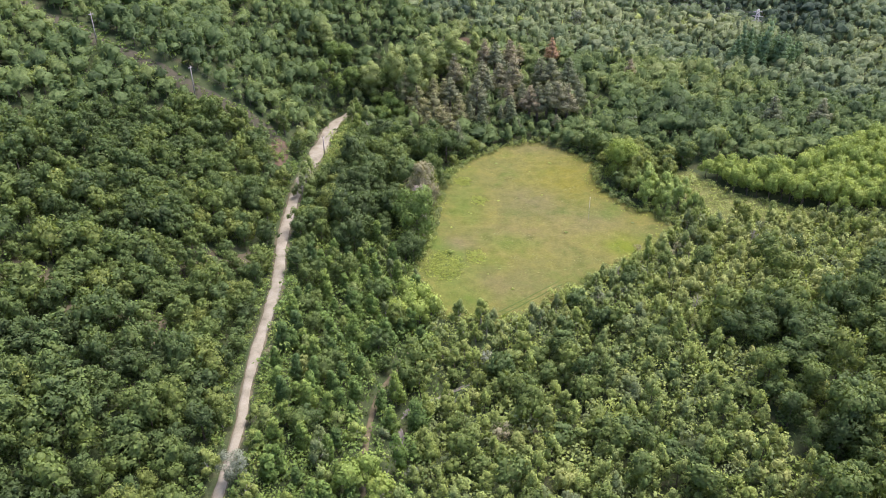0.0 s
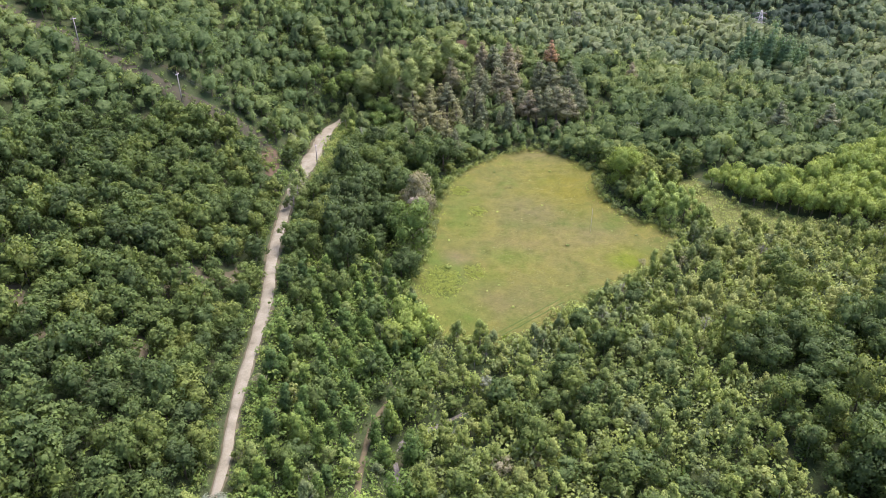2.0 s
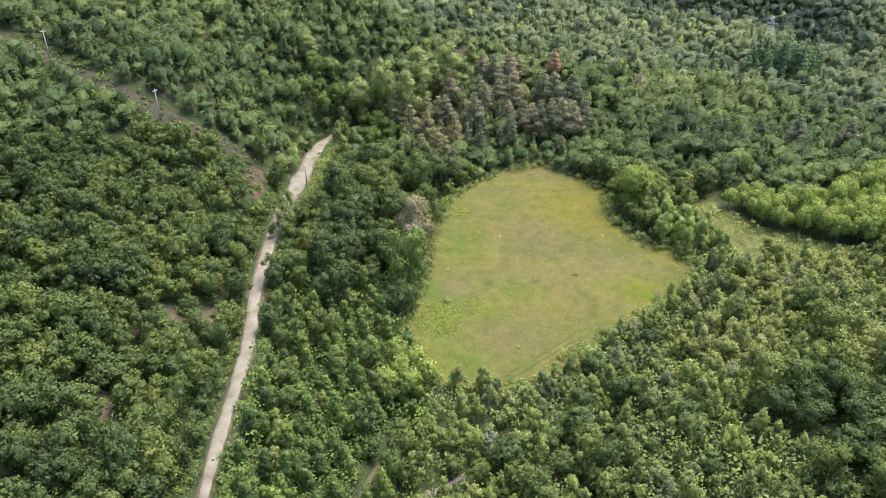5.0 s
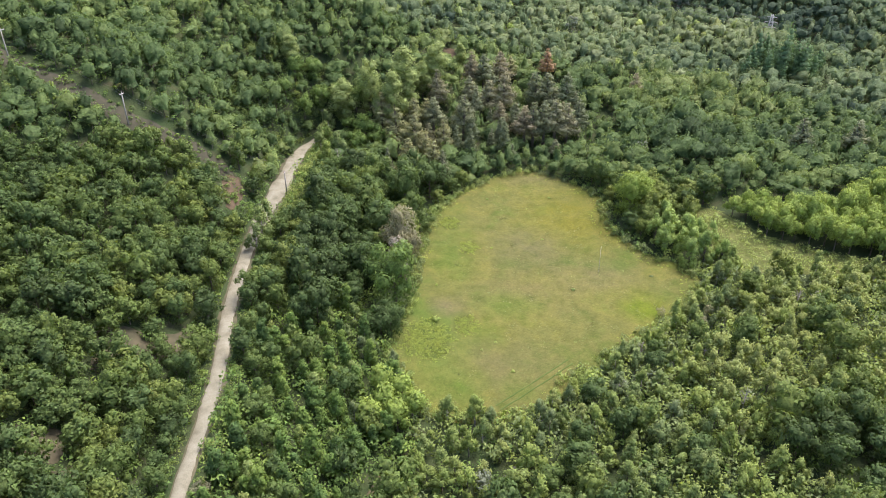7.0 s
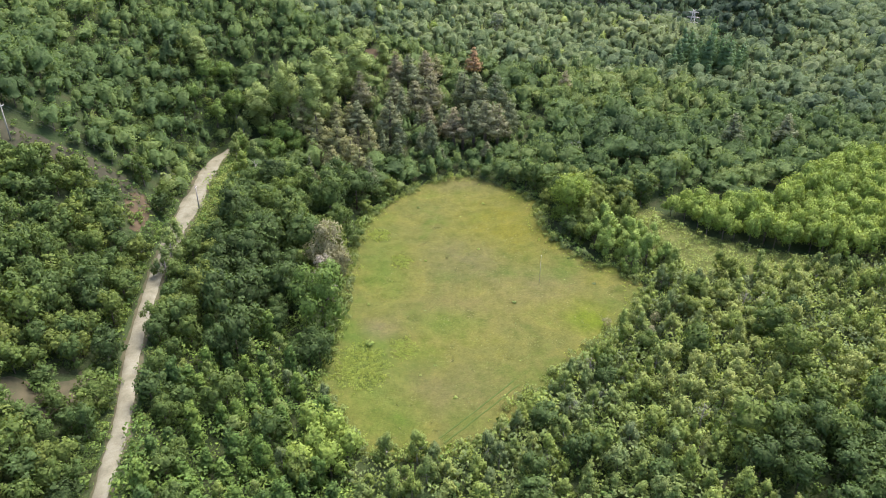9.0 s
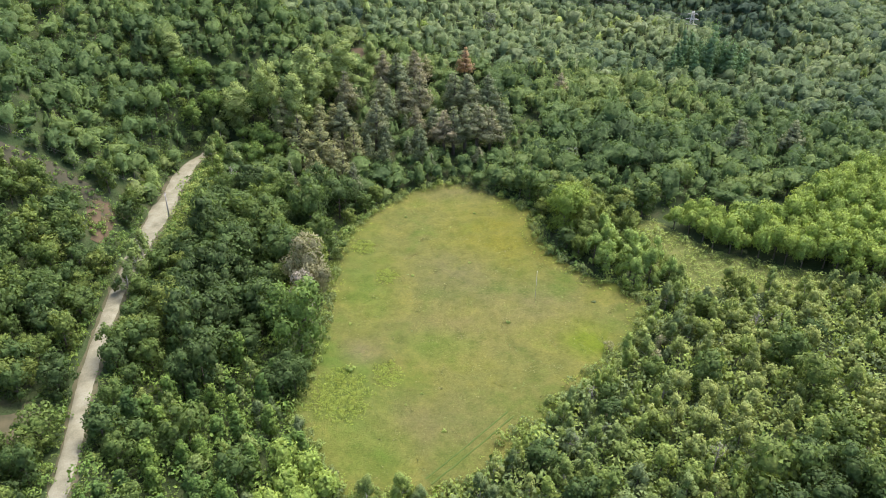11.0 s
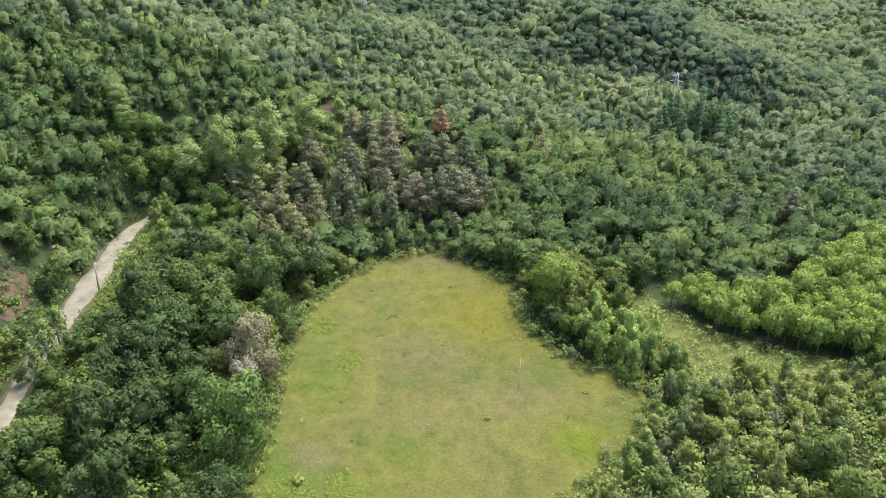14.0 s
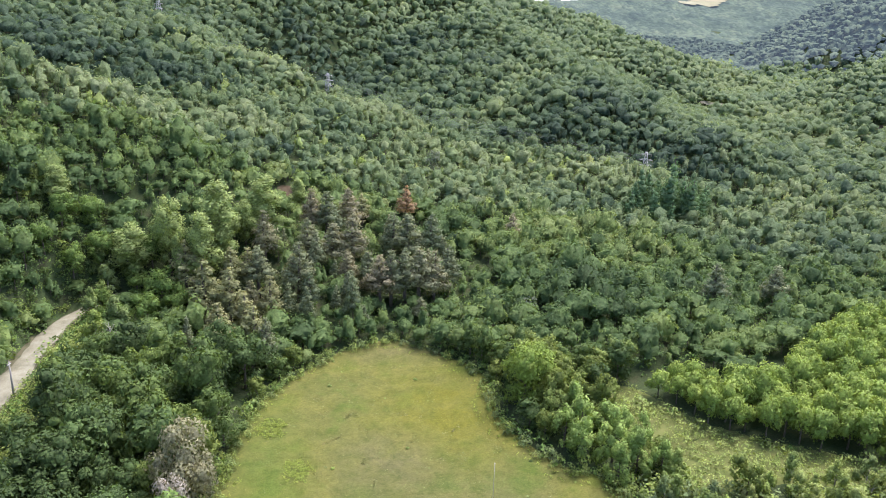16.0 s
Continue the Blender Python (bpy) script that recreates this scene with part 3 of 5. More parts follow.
HEIGHT = {"oak": 4.6, "wide": 4.6, "broad": 4.6, "hill": 4.6, "slope": 4.6, "silver": 4.6, "greybrown": 4.6, "blossom": 4.6, "rust": 10.5, "drypine": 10.5, "light": 3.6, "willow": 3.6, "young": 4.5, "orchard": 3.2, "pine": 10.5,
          "spruce": 9.5, "poplar": 9.5, "shrub": 0.6}


def trunk(kind, seed, full=True):
    rng = np.random.RandomState(seed + 50)
    h = HEIGHT[kind]
    r0 = 0.02 * h + 0.06
    lean = rng.uniform(-0.25, 0.25, 2)
    pts = [(0, 0, -0.4), (lean[0] * 0.4, lean[1] * 0.4, h * 0.4), (lean[0], lean[1], h)]
    pieces = [tube(pts, [r0 * 1.3, r0, r0 * 0.35], 6 if full else 3)]
    if full:
        for k in range(4):
            a, z = k * 1.7 + rng.uniform(-0.3, 0.3), h * rng.uniform(0.42, 0.75)
            l = (0.14 if kind in ("poplar", "pine", "drypine", "rust", "spruce") else 0.3) * h * rng.uniform(0.7, 1.1)
            pieces.append(tube([(lean[0] * 0.5, lean[1] * 0.5, z), (l * 0.6 * math.cos(a), l * 0.6 * math.sin(a), z + l * 0.45), (l * math.cos(a), l * math.sin(a), z + l * 0.9)],
                               [r0 * 0.5, r0 * 0.33, r0 * 0.15], 4))
    return joined(pieces)


def wood(name, v, f, mat):
    return mesh_from(name, v, f, [mat])


TREES = {}


def tree_thing(kind, variant, label, category, group, leaves=780, leaf=0.265):
    """One tree, trunk and crown, kept as the pattern for its copies."""
    key = (kind, variant)
    if key not in TREES:
        v, f, cn = crown(kind, 100 + variant, leaves, leaf)
        tv, tf = trunk(kind, 100 + variant)
        TREES[key] = (wood(kind + "_trunk", tv, tf, M_PALE if kind in ("blossom", "light") else M_BARK),
                      mesh_from(kind + "_crown", v, f, [MAT[kind if kind != "shrub" else "light"]], normal=cn))
    t_me, c_me = TREES[key]
    names = {"orchard": "orchard_tree", "light": "young_poplar", "young": "young_tree", "silver": "willow_tree", "greybrown": "alder_tree",
             "blossom": "blossoming_tree", "willow": "willow_tree", "rust": "dead_pine", "drypine": "pine_tree", "shrub": "shrub", "broad": "oak_tree", "wide": "oak_tree"}
    root = new(names.get(kind, kind + "_tree"))
    tagged(root, label, category, group)
    part("trunk", t_me, root)
    part("crown", c_me, root)
    return root


def place(root, x, y, s, turn, tall=1.0, sink=0.0):
    root.matrix_basis = Matrix.Translation((x, y, float(ground(x, y)) - sink)) @ Matrix.Rotation(turn, 4, "Z") @ Matrix.Diagonal((s, s, s * tall, 1))
    return root


def woodland(name, label, kind, protos, xs, ys, scales, tints, rng, trunks=True, wide=1.0, high=1.0):
    """Many trees in one mesh: an uncountable wood."""
    if len(xs) == 0:
        return None
    zs = ground(xs, ys)
    turn, which = rng.uniform(0, 6.283, len(xs)), rng.randint(0, len(protos), len(xs))
    tall = scales * rng.uniform(0.78, 1.32, len(xs)) * high
    vs, fs, ti, mi, ns, n = [], [], [], [], [], 0
    for k, (v, f, q) in enumerate(protos):
        s = np.where(which == k)[0]
        if len(s) == 0:
            continue
        co, si = np.cos(turn[s])[:, None], np.sin(turn[s])[:, None]
        wx, wy = wide * rng.uniform(0.84, 1.24, (len(s), 1)), wide * rng.uniform(0.84, 1.24, (len(s), 1))
        X = (v[None, :, 0] * wx * co - v[None, :, 1] * wy * si) * scales[s][:, None] + xs[s][:, None]
        Y = (v[None, :, 0] * wx * si + v[None, :, 1] * wy * co) * scales[s][:, None] + ys[s][:, None]
        Z = v[None, :, 2] * tall[s][:, None] + zs[s][:, None]
        vs.append(np.stack([X, Y, Z], 2).reshape(-1, 3))
        ns.append(np.stack([q[None, :, 0] * co - q[None, :, 1] * si, q[None, :, 0] * si + q[None, :, 1] * co, np.repeat(q[None, :, 2], len(s), 0)], 2).reshape(-1, 3))
        fs.append((f[None] + (np.arange(len(s)) * len(v))[:, None, None]).reshape(-1, 3) + n)
        ti.append(np.repeat(tints[s], len(v)))
        mi.append(np.zeros(len(s) * len(f), np.int32))
        n += len(s) * len(v)
    if trunks:
        h = HEIGHT[kind]
        tv, tf = tube([(0, 0, -0.4), (0, 0, h)], [0.16, 0.07], 3)
        v = (tv[None] * np.stack([scales, scales, tall], 1)[:, None, :] + np.stack([xs, ys, zs], 1)[:, None, :]).reshape(-1, 3)
        vs.append(v)
        ns.append(np.tile(unit(tv * (1, 1, 0)), (len(xs), 1)))
        fs.append((tf[None] + (np.arange(len(xs)) * len(tv))[:, None, None]).reshape(-1, 3) + n)
        ti.append(np.zeros(len(v)))
        mi.append(np.ones(len(xs) * len(tf), np.int32))
    me = mesh_from(name, np.vstack(vs), np.vstack(fs), [MAT[kind + "_joined"], M_BARK], np.concatenate(mi), np.concatenate(ti), np.vstack(ns))
    return tagged(new(name, me), label, "woodland", kind="stuff")


# ---- ground ----
def axis(lo, mid0, mid1, hi, step, grow):
    a = list(np.arange(mid0, mid1 + 0.1, step))
    d, x = step, mid1
    while x < hi:
        d *= grow
        x += d
        a.append(x)
    d, x = step, mid0
    while x > lo:
        d *= grow
        x -= d
        a.insert(0, x)
    return np.array(a)


def sheet(name, X, Y, Z, mat):
    ny, nx = X.shape
    i = (np.arange(ny - 1)[:, None] * nx + np.arange(nx - 1)[None]).ravel()
    f = np.stack([i, i + 1, i + nx + 1, i + nx], 1)
    me = mesh_from(name, np.stack([X, Y, Z], 2).reshape(-1, 3), f, [mat])
    me.polygons.foreach_set("use_smooth", np.ones(len(f), bool))
    return me


gx, gy = np.meshgrid(axis(-4500, -130, 150, 4500, 2.5, 1.09), axis(-4500, 70, 350, 4700, 2.5, 1.085))
tagged(new("ground", sheet("ground", gx, gy, ground(gx, gy) + 0.12 * waves(gx, gy, 7, 9), M_FLOOR)),
       "brown and green forest floor on rolling hills", "ground", kind="structure")


def draped(name, ring, step, lift, mat, label, category, rough=0.0):
    """A patch of ground cover that follows the terrain inside an outline."""
    lo, hi = ring.min(0) - step, ring.max(0) + step
    xs, ys = np.arange(lo[0], hi[0], step), np.arange(lo[1], hi[1], step)
    X, Y = np.meshgrid(xs, ys)
    d = ring_gap(X, Y, ring)
    Z = ground(X, Y) + lift + rough * waves(X, Y, 3.5, 5) + 0.12 * waves(X, Y, 7, 9) - 0.5 * np.clip(d / 2.0, 0, 1)
    ny, nx = X.shape
    i = (np.arange(ny - 1)[:, None] * nx + np.arange(nx - 1)[None]).ravel()
    f = np.stack([i, i + 1, i + nx + 1, i + nx], 1)
    f = f[(d.ravel()[f] < 2.0).all(1)]
    used, f2 = np.unique(f, return_inverse=True)
    me = mesh_from(name, np.stack([X, Y, Z], 2).reshape(-1, 3)[used], f2.reshape(-1, 4), [mat])
    me.polygons.foreach_set("use_smooth", np.ones(len(f), bool))
    return tagged(new(name, me), label, category, kind="structure")


draped("meadow", MEADOW_R, 1.0, 0.22, M_MEADOW, "yellow-green grassy meadow ringed by trees", "meadow", 0.05)
draped("grass_strip", GRASSY_R, 1.0, 0.22, M_STRIP, "rough grass strip beside the orchard", "grass", 0.06)


def ribbon(name, line, half, lift, mat, label, category, seed, crown_=0.0, widen=0.0):
    """A strip along a line on the ground, with uneven edges."""
    d = np.gradient(line, axis=0)
    nrm = np.stack([d[:, 1], -d[:, 0]], 1) / np.linalg.norm(d, axis=1)[:, None]
    rng = np.random.RandomState(seed)
    cols = np.linspace(-1, 1, 7)
    w = half * (1 + 0.10 * waves(line[:, 0], line[:, 1], 13, seed) + 0.07 * waves(line[:, 0], line[:, 1], 5, seed + 8))
    if widen:
        w = w * np.interp(line[:, 1], [60, 105, 128, 150, 205, 232, 268, 279], [0.50, 0.56, 0.70, 0.90, 1.0, 1.0 + widen, 1.0 + widen, 0.8])
    P = line[:, None, :] + nrm[:, None, :] * (cols[None, :, None] * w[:, None, None])
    zg = ground(P[..., 0], P[..., 1]) + 0.12 * waves(P[..., 0], P[..., 1], 7, 9)
    Z = zg + lift * (1 - 1.6 * np.abs(cols) ** 6)[None] + crown_ * (1 - cols ** 2)[None] - 0.05 * np.exp(-((np.abs(cols) - 0.5) / 0.14) ** 2)[None]
    me = sheet(name, P[..., 0], P[..., 1], Z, mat)
    return tagged(new(name, me), label, category, kind="structure")


ribbon("road_shoulder", smooth_line(ROAD, 14), 2.4, 0.17, M_SHOULDER, "brown dirt shoulder of the gravel road", "road", 6, 0.0, 0.5)
ribbon("road", smooth_line(ROAD, 20), 2.0, 0.30, M_GRAVEL, "pale gravel forest road with worn wheel tracks", "road", 1, 0.05, 0.6)
ribbon("track", smooth_line(TRACK, 12), 0.7, 0.26, M_DIRT, "narrow dirt track between the trees", "track", 2)
ribbon("stream_bed", smooth_line(STREAM, 12), 0.6, 0.30, M_STONE, "dry stony stream bed under the trees", "stream bed", 3)
for bx, by, br in BARE:
    a_ = np.linspace(0, 6.283, 24, endpoint=False)
    rr = br * (1 + 0.25 * np.sin(3 * a_ + bx) + 0.15 * np.sin(5 * a_ + by))
    draped("bare_soil", np.stack([bx + rr * np.cos(a_), by + rr * np.sin(a_)], 1), 0.8, 0.2, M_SOIL, "bare brown soil patch among the trees", "soil", 0.08)
ribbon("power_line_cut", smooth_line([(x, y + 0.8) for x, y in POWER[1:]], 8), 3.0, 0.2, M_CUT, "cleared strip of brown soil under the power line", "clearing", 4)
a_ = np.linspace(0, 6.283, 24, endpoint=False)
draped("red_bank", np.stack([-59.2 + (1.7 + 0.6 * np.sin(3 * a_)) * np.cos(a_) - 1.2 * np.sin(a_), 227.5 + 6.5 * np.sin(a_)], 1), 0.8, 0.25, M_REDSOIL, "reddish earth bank above the gravel road", "earth bank", 0.15)
draped("red_bank", np.stack([5.5 + 4.5 * np.cos(a_), 334 + 3.0 * np.sin(a_)], 1), 0.8, 0.25, M_REDSOIL, "reddish earth bank in the wooded hillside", "earth bank", 0.15)

# ---- where trees stand ----
rng = np.random.RandomState(7)


def grid_points(x0, x1, y0, y1, step, jitter, rng):
    X, Y = np.meshgrid(np.arange(x0, x1, step), np.arange(y0, y1, step * 0.87))
    X = X + (np.arange(X.shape[0]) % 2)[:, None] * step * 0.5
    X, Y = X.ravel(), Y.ravel()
    return X + rng.uniform(-jitter, jitter, X.size) * step, Y + rng.uniform(-jitter, jitter, Y.size) * step


def reach(x, y):
    """Distance in plan from the stretch over which the flight passes."""
    t = np.clip(((x - 1) * 10 + (y - 4) * 97) / (10 * 10 + 97 * 97), 0, 1)
    return np.hypot(x - 1 - 10 * t, y - 4 - 97 * t)


def in_view(x, y, pad):
    """The valley wedge ahead of the flight."""
    right = 35 + pad + np.maximum((y - 4) * 0.6, (y - 101) * 0.87)
    return (x > -36 - pad - (y - 4) * 0.575) & (x < right) & (y > 70 - pad)


def free(x, y):
    ok = ring_gap(x, y, MEADOW_R) > 1.3
    d, _ = line_gap(x, y, ROAD_L)
    ok &= d > 3.4 - 0.6 * (y < 190) + 0.8 * (waves(x, y, 9, 4) + 1) * 0.5 + 1.2 * (x > np.interp(y, [p[1] for p in ROAD], [p[0] for p in ROAD]))
    ok &= ~((d < 11.5) & (x > np.interp(y, [p[1] for p in ROAD], [p[0] for p in ROAD])) & (y > 224) & (y < 279))
    ok &= line_gap(x, y, TRACK_L)[0] > 1.7
    ok &= line_gap(x, y, STREAM_L)[0] > 1.3
    ok &= line_gap(x, y - 0.6, POWER_L)[0] > 4.9 + 0.6 * waves(x, y, 12, 8)
    ok &= ~inside(x, y, ORCHARD_R) & (ring_gap(x, y, GRASSY_R) > 0.5) & ~((ring_gap(x, y, ORCHARD_R) < 6) & (y < 236))
    for bx, by, br in BARE:
        ok &= np.hypot(x - bx, y - by) > br * 0.92 * (1 + 0.2 * waves(x, y, 6, 44))
    ok &= ~((np.hypot((x + 58.5) / 3.0, (y - 225) / 8.5)) < 1)
    for bx, by, br in SPOTS:
        ok &= np.hypot(x - bx, y - by) > br
    return ok


SPOTS = [(-12.5, 187.5, 6.8), (-10.5, 199, 5.5), (-14.5, 193.5, 4), (-11.5, 201, 4.2), (-10.5, 207, 4), (-8.5, 212.5, 2.5), (53.5, 231, 5.5), (58.5, 223.5, 4.5), (64, 212, 8.5), (61, 220, 5),
         (-9, 181, 4), (-8, 194, 3.5), (-9, 150.5, 6), (-27.4, 281, 4.5), (-37, 291, 3.5), (-43.5, 289.5, 3.2), (-31, 291.5, 3), (-29, 272.5, 3.2), (41.9, 326.5, 5), (29.7, 361.6, 5.5), (58.7, 371.2, 4)]
SPOTS += [(x, y, 3.2) for x, y, h in PINES + DRY_PINES] + [(x, y - 0.5, 0.36 * w + 0.6) for x, y, h, w in POPLARS]


def kind_at(x, y, rng):
    """The sort of tree that grows at each place: 0 oak, 1 light, 2 young, 3 pine, 4 spruce."""
    k = np.zeros(len(x), int)
    u = rng.uniform(size=len(x))
    n = waves(x, y, 35, 21)
    south = (y < 170) & (x > -8) & (x < 60)
    k[south & (u < 0.82 + 0.2 * n)] = 1
    k[(x > 40) & (x < 125) & (y > 148) & (y < 208) & (u < 0.92)] = 1
    k[(x > 20) & (x < 85) & (y < 148) & (u < 0.45)] = 1
    k[(x > -38) & (x < -6) & (y < 186) & (u < 0.72)] = 2
    k[(x > -38) & (x < -6) & (y < 178) & (u > 0.85)] = 1
    k[(np.hypot((x - 20) / 36, (y - 290) / 22) < 1) & (u < 0.22)] = 3
    k[(np.hypot((x + 8) / 12, (y - 264) / 14) < 1) & (ring_gap(x, y, MEADOW_R) > 5) & (u < 0.3)] = 3
    k[(np.hypot((x - 140) / 16, (y - 334) / 10) < 1) & (u < 0.6)] = 4
    k[(y > 330) & (u < 0.05)] = 1
    return k


def stature(x, y):
    """How much larger than usual the trees are: mature belts beside the meadow and on the valley floor."""
    m = np.ones(np.shape(x))
    belt = (x > -37) & (x < -2) & (y > 172) & (y < 252)
    north = (x > 56) & (x < 110) & (y > 255) & (y < 330)
    grove = (np.hypot((x - 12) / 50, (y - 290) / 32) < 1) & (y > 268)
    east = (x > 58) & (y < 175)
    m = np.where(belt, np.where(y < 218, 1.36, 1.5), m)
    m = np.where(north, 1.22, m)
    m = np.where(grove, 0.84, m)
    m = np.where(east, 1.3, m)
    m = np.where((line_gap(x, y, ROAD_L)[0] < 10) & (y > 194) & (y < 230), 0.8, m)
    return m * (1 + 0.16 * waves(x, y, 26, 77))


def thinned(x, y, rng):
    keep = rng.uniform(size=len(x)) < 1.22 / stature(x, y) ** 1.65
    return x[keep], y[keep]


NAMES = ["oak", "light", "young", "pine", "spruce"]
SIZE = [(0.72, 1.18), (0.62, 1.15), (0.72, 1.15), (0.80, 1.30), (0.75, 1.15)]
x0, y0 = grid_points(-190, 260, 55, 300, 4.3, 0.30, rng)
ok = (reach(x0, y0) < 155) & in_view(x0, y0, 0) & free(x0, y0)
near_x, near_y = thinned(x0[ok], y0[ok], rng)
x1, y1 = grid_points(-330, 420, 120, 560, 4.0, 0.36, rng)
ok = (np.hypot(x1 - 5.5, y1 - 332) > 4) & (reach(x1, y1) >= 155) & (reach(x1, y1) < 340) & in_view(x1, y1, 0) & free(x1, y1)
mid_x, mid_y = thinned(x1[ok], y1[ok], rng)
x2, y2 = grid_points(-560, 760, 250, 900, 4.1, 0.36, rng)
ok = (reach(x2, y2) >= 340) & (reach(x2, y2) < 660) & in_view(x2, y2, 0)
ok &= (np.hypot((x2 - 263) / 10, (y2 - 515) / 7) > 1) & (np.hypot(x2 - 309, y2 - 429) > 9)
far_x, far_y = x2[ok], y2[ok]
x3, y3 = grid_points(100, 1100, 400, 1300, 7.4, 0.38, rng)
ok = (reach(x3, y3) >= 660) & (reach(x3, y3) < 800) & in_view(x3, y3, 0) & (x3 > 0.45 * (y3 - 300))
dist_x, dist_y = x3[ok], y3[ok]
x6, y6 = grid_points(-700, 420, 560, 1150, 11, 0.36, rng)
ok = (reach(x6, y6) >= 655) & (reach(x6, y6) < 930) & in_view(x6, y6, 20) & (x6 <= 0.45 * (y6 - 300))
back_x, back_y = x6[ok], y6[ok]
x4, y4 = grid_points(-520, 620, -160, 700, 15, 0.36, rng)
ok = ~in_view(x4, y4, 14) & (reach(x4, y4) > 84) & (reach(x4, y4) < 480) & (line_gap(x4, y4, ROAD_L)[0] > 6)
side_x, side_y = x4[ok], y4[ok]


# stands of darker and of paler trees, with gully shade and crest light put into their tone: centre, half-widths, shift
# of tone
SHADED_DARK_STANDS = [(120, 418, 14, 12, -0.6), (138, 398, 16, 12, -0.7), (160, 387, 16, 12, -0.75), (178, 377, 14, 12, -0.7), (195, 400, 14, 14, -0.5), (240, 496, 18, 12, -0.5), (-39, 418, 16, 16, -0.5),
               (-65, 441, 16, 16, -0.4), (-71, 511, 14, 14, -0.5), (77, 563, 30, 20, -0.4), (36, 531, 20, 18, -0.4), (315, 450, 30, 16, -0.3), (560, 780, 120, 60, -0.4), (100, 270, 40, 14, -0.5), (-48, 290, 34, 24, -0.2), (60, 512, 70, 40, -0.3), (150, 440, 50, 30, -0.3),
               (0, 540, 60, 40, -0.25), (-105, 445, 40, 40, -0.35)]
LIT_PALE_STANDS = [(-70, 350, 26, 9, 0.5), (-45, 345, 16, 12, 0.5), (-28, 378, 20, 10, 0.55), (-10, 380, 16, 10, 0.5), (-20, 460, 30, 14, 0.35), (34, 425, 28, 14, 0.4), (105, 384, 30, 14, 0.45), (129, 372, 18, 8, 0.5),
               (276, 482, 40, 40, 0.45), (360, 626, 70, 60, 0.4), (98, 448, 14, 8, 0.4), (195, 352, 16, 12, 0.5), (60, 360, 50, 25, 0.2), (95, 315, 40, 20, 0.2)]


def tint_at(x, y, rng):
    # woods past 760 m toned down, in place of the separation haze gives
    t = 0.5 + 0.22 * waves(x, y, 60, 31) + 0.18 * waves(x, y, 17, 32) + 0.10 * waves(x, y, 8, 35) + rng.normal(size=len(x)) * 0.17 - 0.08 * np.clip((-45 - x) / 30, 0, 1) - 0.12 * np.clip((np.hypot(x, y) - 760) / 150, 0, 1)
    for a, b, rx, ry, k in SHADED_DARK_STANDS + LIT_PALE_STANDS:
        t = t + k * np.exp(-((x - a) / rx) ** 2 - ((y - b) / ry) ** 2)
    # differences of tone flattened with distance, as haze would do
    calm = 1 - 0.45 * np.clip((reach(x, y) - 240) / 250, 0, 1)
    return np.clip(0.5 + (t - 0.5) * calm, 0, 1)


# trees that line the meadow, the road and the track stand as things of their own
k_near = kind_at(near_x, near_y, rng)
edge = np.minimum(ring_gap(near_x, near_y, MEADOW_R), np.minimum(line_gap(near_x, near_y, ROAD_L)[0] - 2, ring_gap(near_x, near_y, ORCHARD_R) + 1))
single = np.zeros(len(near_x), bool)
LABELS = {"oak": ("green oak tree with a dense rounded crown", "tree", "oaks by the meadow and road"),
          "light": ("light-green young poplar with a feathery crown", "tree", "young poplars by the meadow"),
          "young": ("dark-green young tree with a pointed crown", "tree", "young trees by the road"),
          "pine": ("grey-green pine with a bare lower trunk", "tree", "pines behind the meadow")}
for ki in range(4):
    idx = np.where(k_near == ki)[0]
    idx = idx[np.argsort(edge[idx])][:(250, 200, 160, 110)[ki]]
    idx = idx[edge[idx] < (11, 14, 16, 60)[ki]]
    single[idx] = True
    kind = NAMES[ki]
    for i in idx:
        large = ki == 0 and stature(near_x[i], near_y[i]) > 1.2
        root = tree_thing(kind, int(rng.randint(0, 5)) + 30 * large, *LABELS[kind], *((1250, 0.20) if large else (850, 0.195) if ki == 1 else (1500, 0.17) if ki == 3 else ()))
        s = rng.uniform(*SIZE[ki]) * (float(stature(near_x[i], near_y[i])) if ki in (0, 3) else 1.0)
        place(root, near_x[i], near_y[i], s, rng.uniform(0, 6.28), rng.uniform(0.8, 1.28))

for ki, kind in enumerate(NAMES):
    lo, hi = SIZE[ki]
    sel = (k_near == ki) & ~single
    if kind == "oak":
        big = sel & (stature(near_x, near_y) > 1.2)
        sel &= ~big
        woodland("mature_woodland", "mature broad-crowned wood on the valley floor", kind, [crown(kind, 250 + j, 950, 0.23) for j in range(5)], near_x[big], near_y[big],
                 rng.uniform(lo, hi, big.sum()) * stature(near_x[big], near_y[big]), np.clip(tint_at(near_x[big], near_y[big], rng) - 0.12, 0, 1), rng)
    woodland(kind + "_woodland", {"oak": "dense green oak wood on the slopes", "light": "light-green young poplar thicket", "young": "dense young mixed wood",
                                  "pine": "grey-green pine grove", "spruce": "dark spruce plantation"}[kind], kind,
             [crown(kind, 200 + j, 530 if kind == "oak" else 580, 0.32 if kind == "oak" else 0.22) for j in range(7)], near_x[sel], near_y[sel], rng.uniform(lo, hi, sel.sum()) * (stature(near_x[sel], near_y[sel]) if ki in (0, 3) else 1.0), np.clip(tint_at(near_x[sel], near_y[sel], rng) + 0.25 * (near_x[sel] > 50) + 0.25 * ((near_x[sel] > 40) & (near_y[sel] > 148)), 0, 1), rng)
k_mid = kind_at(mid_x, mid_y, rng)
r_mid, m_mid = reach(mid_x, mid_y), stature(mid_x, mid_y)
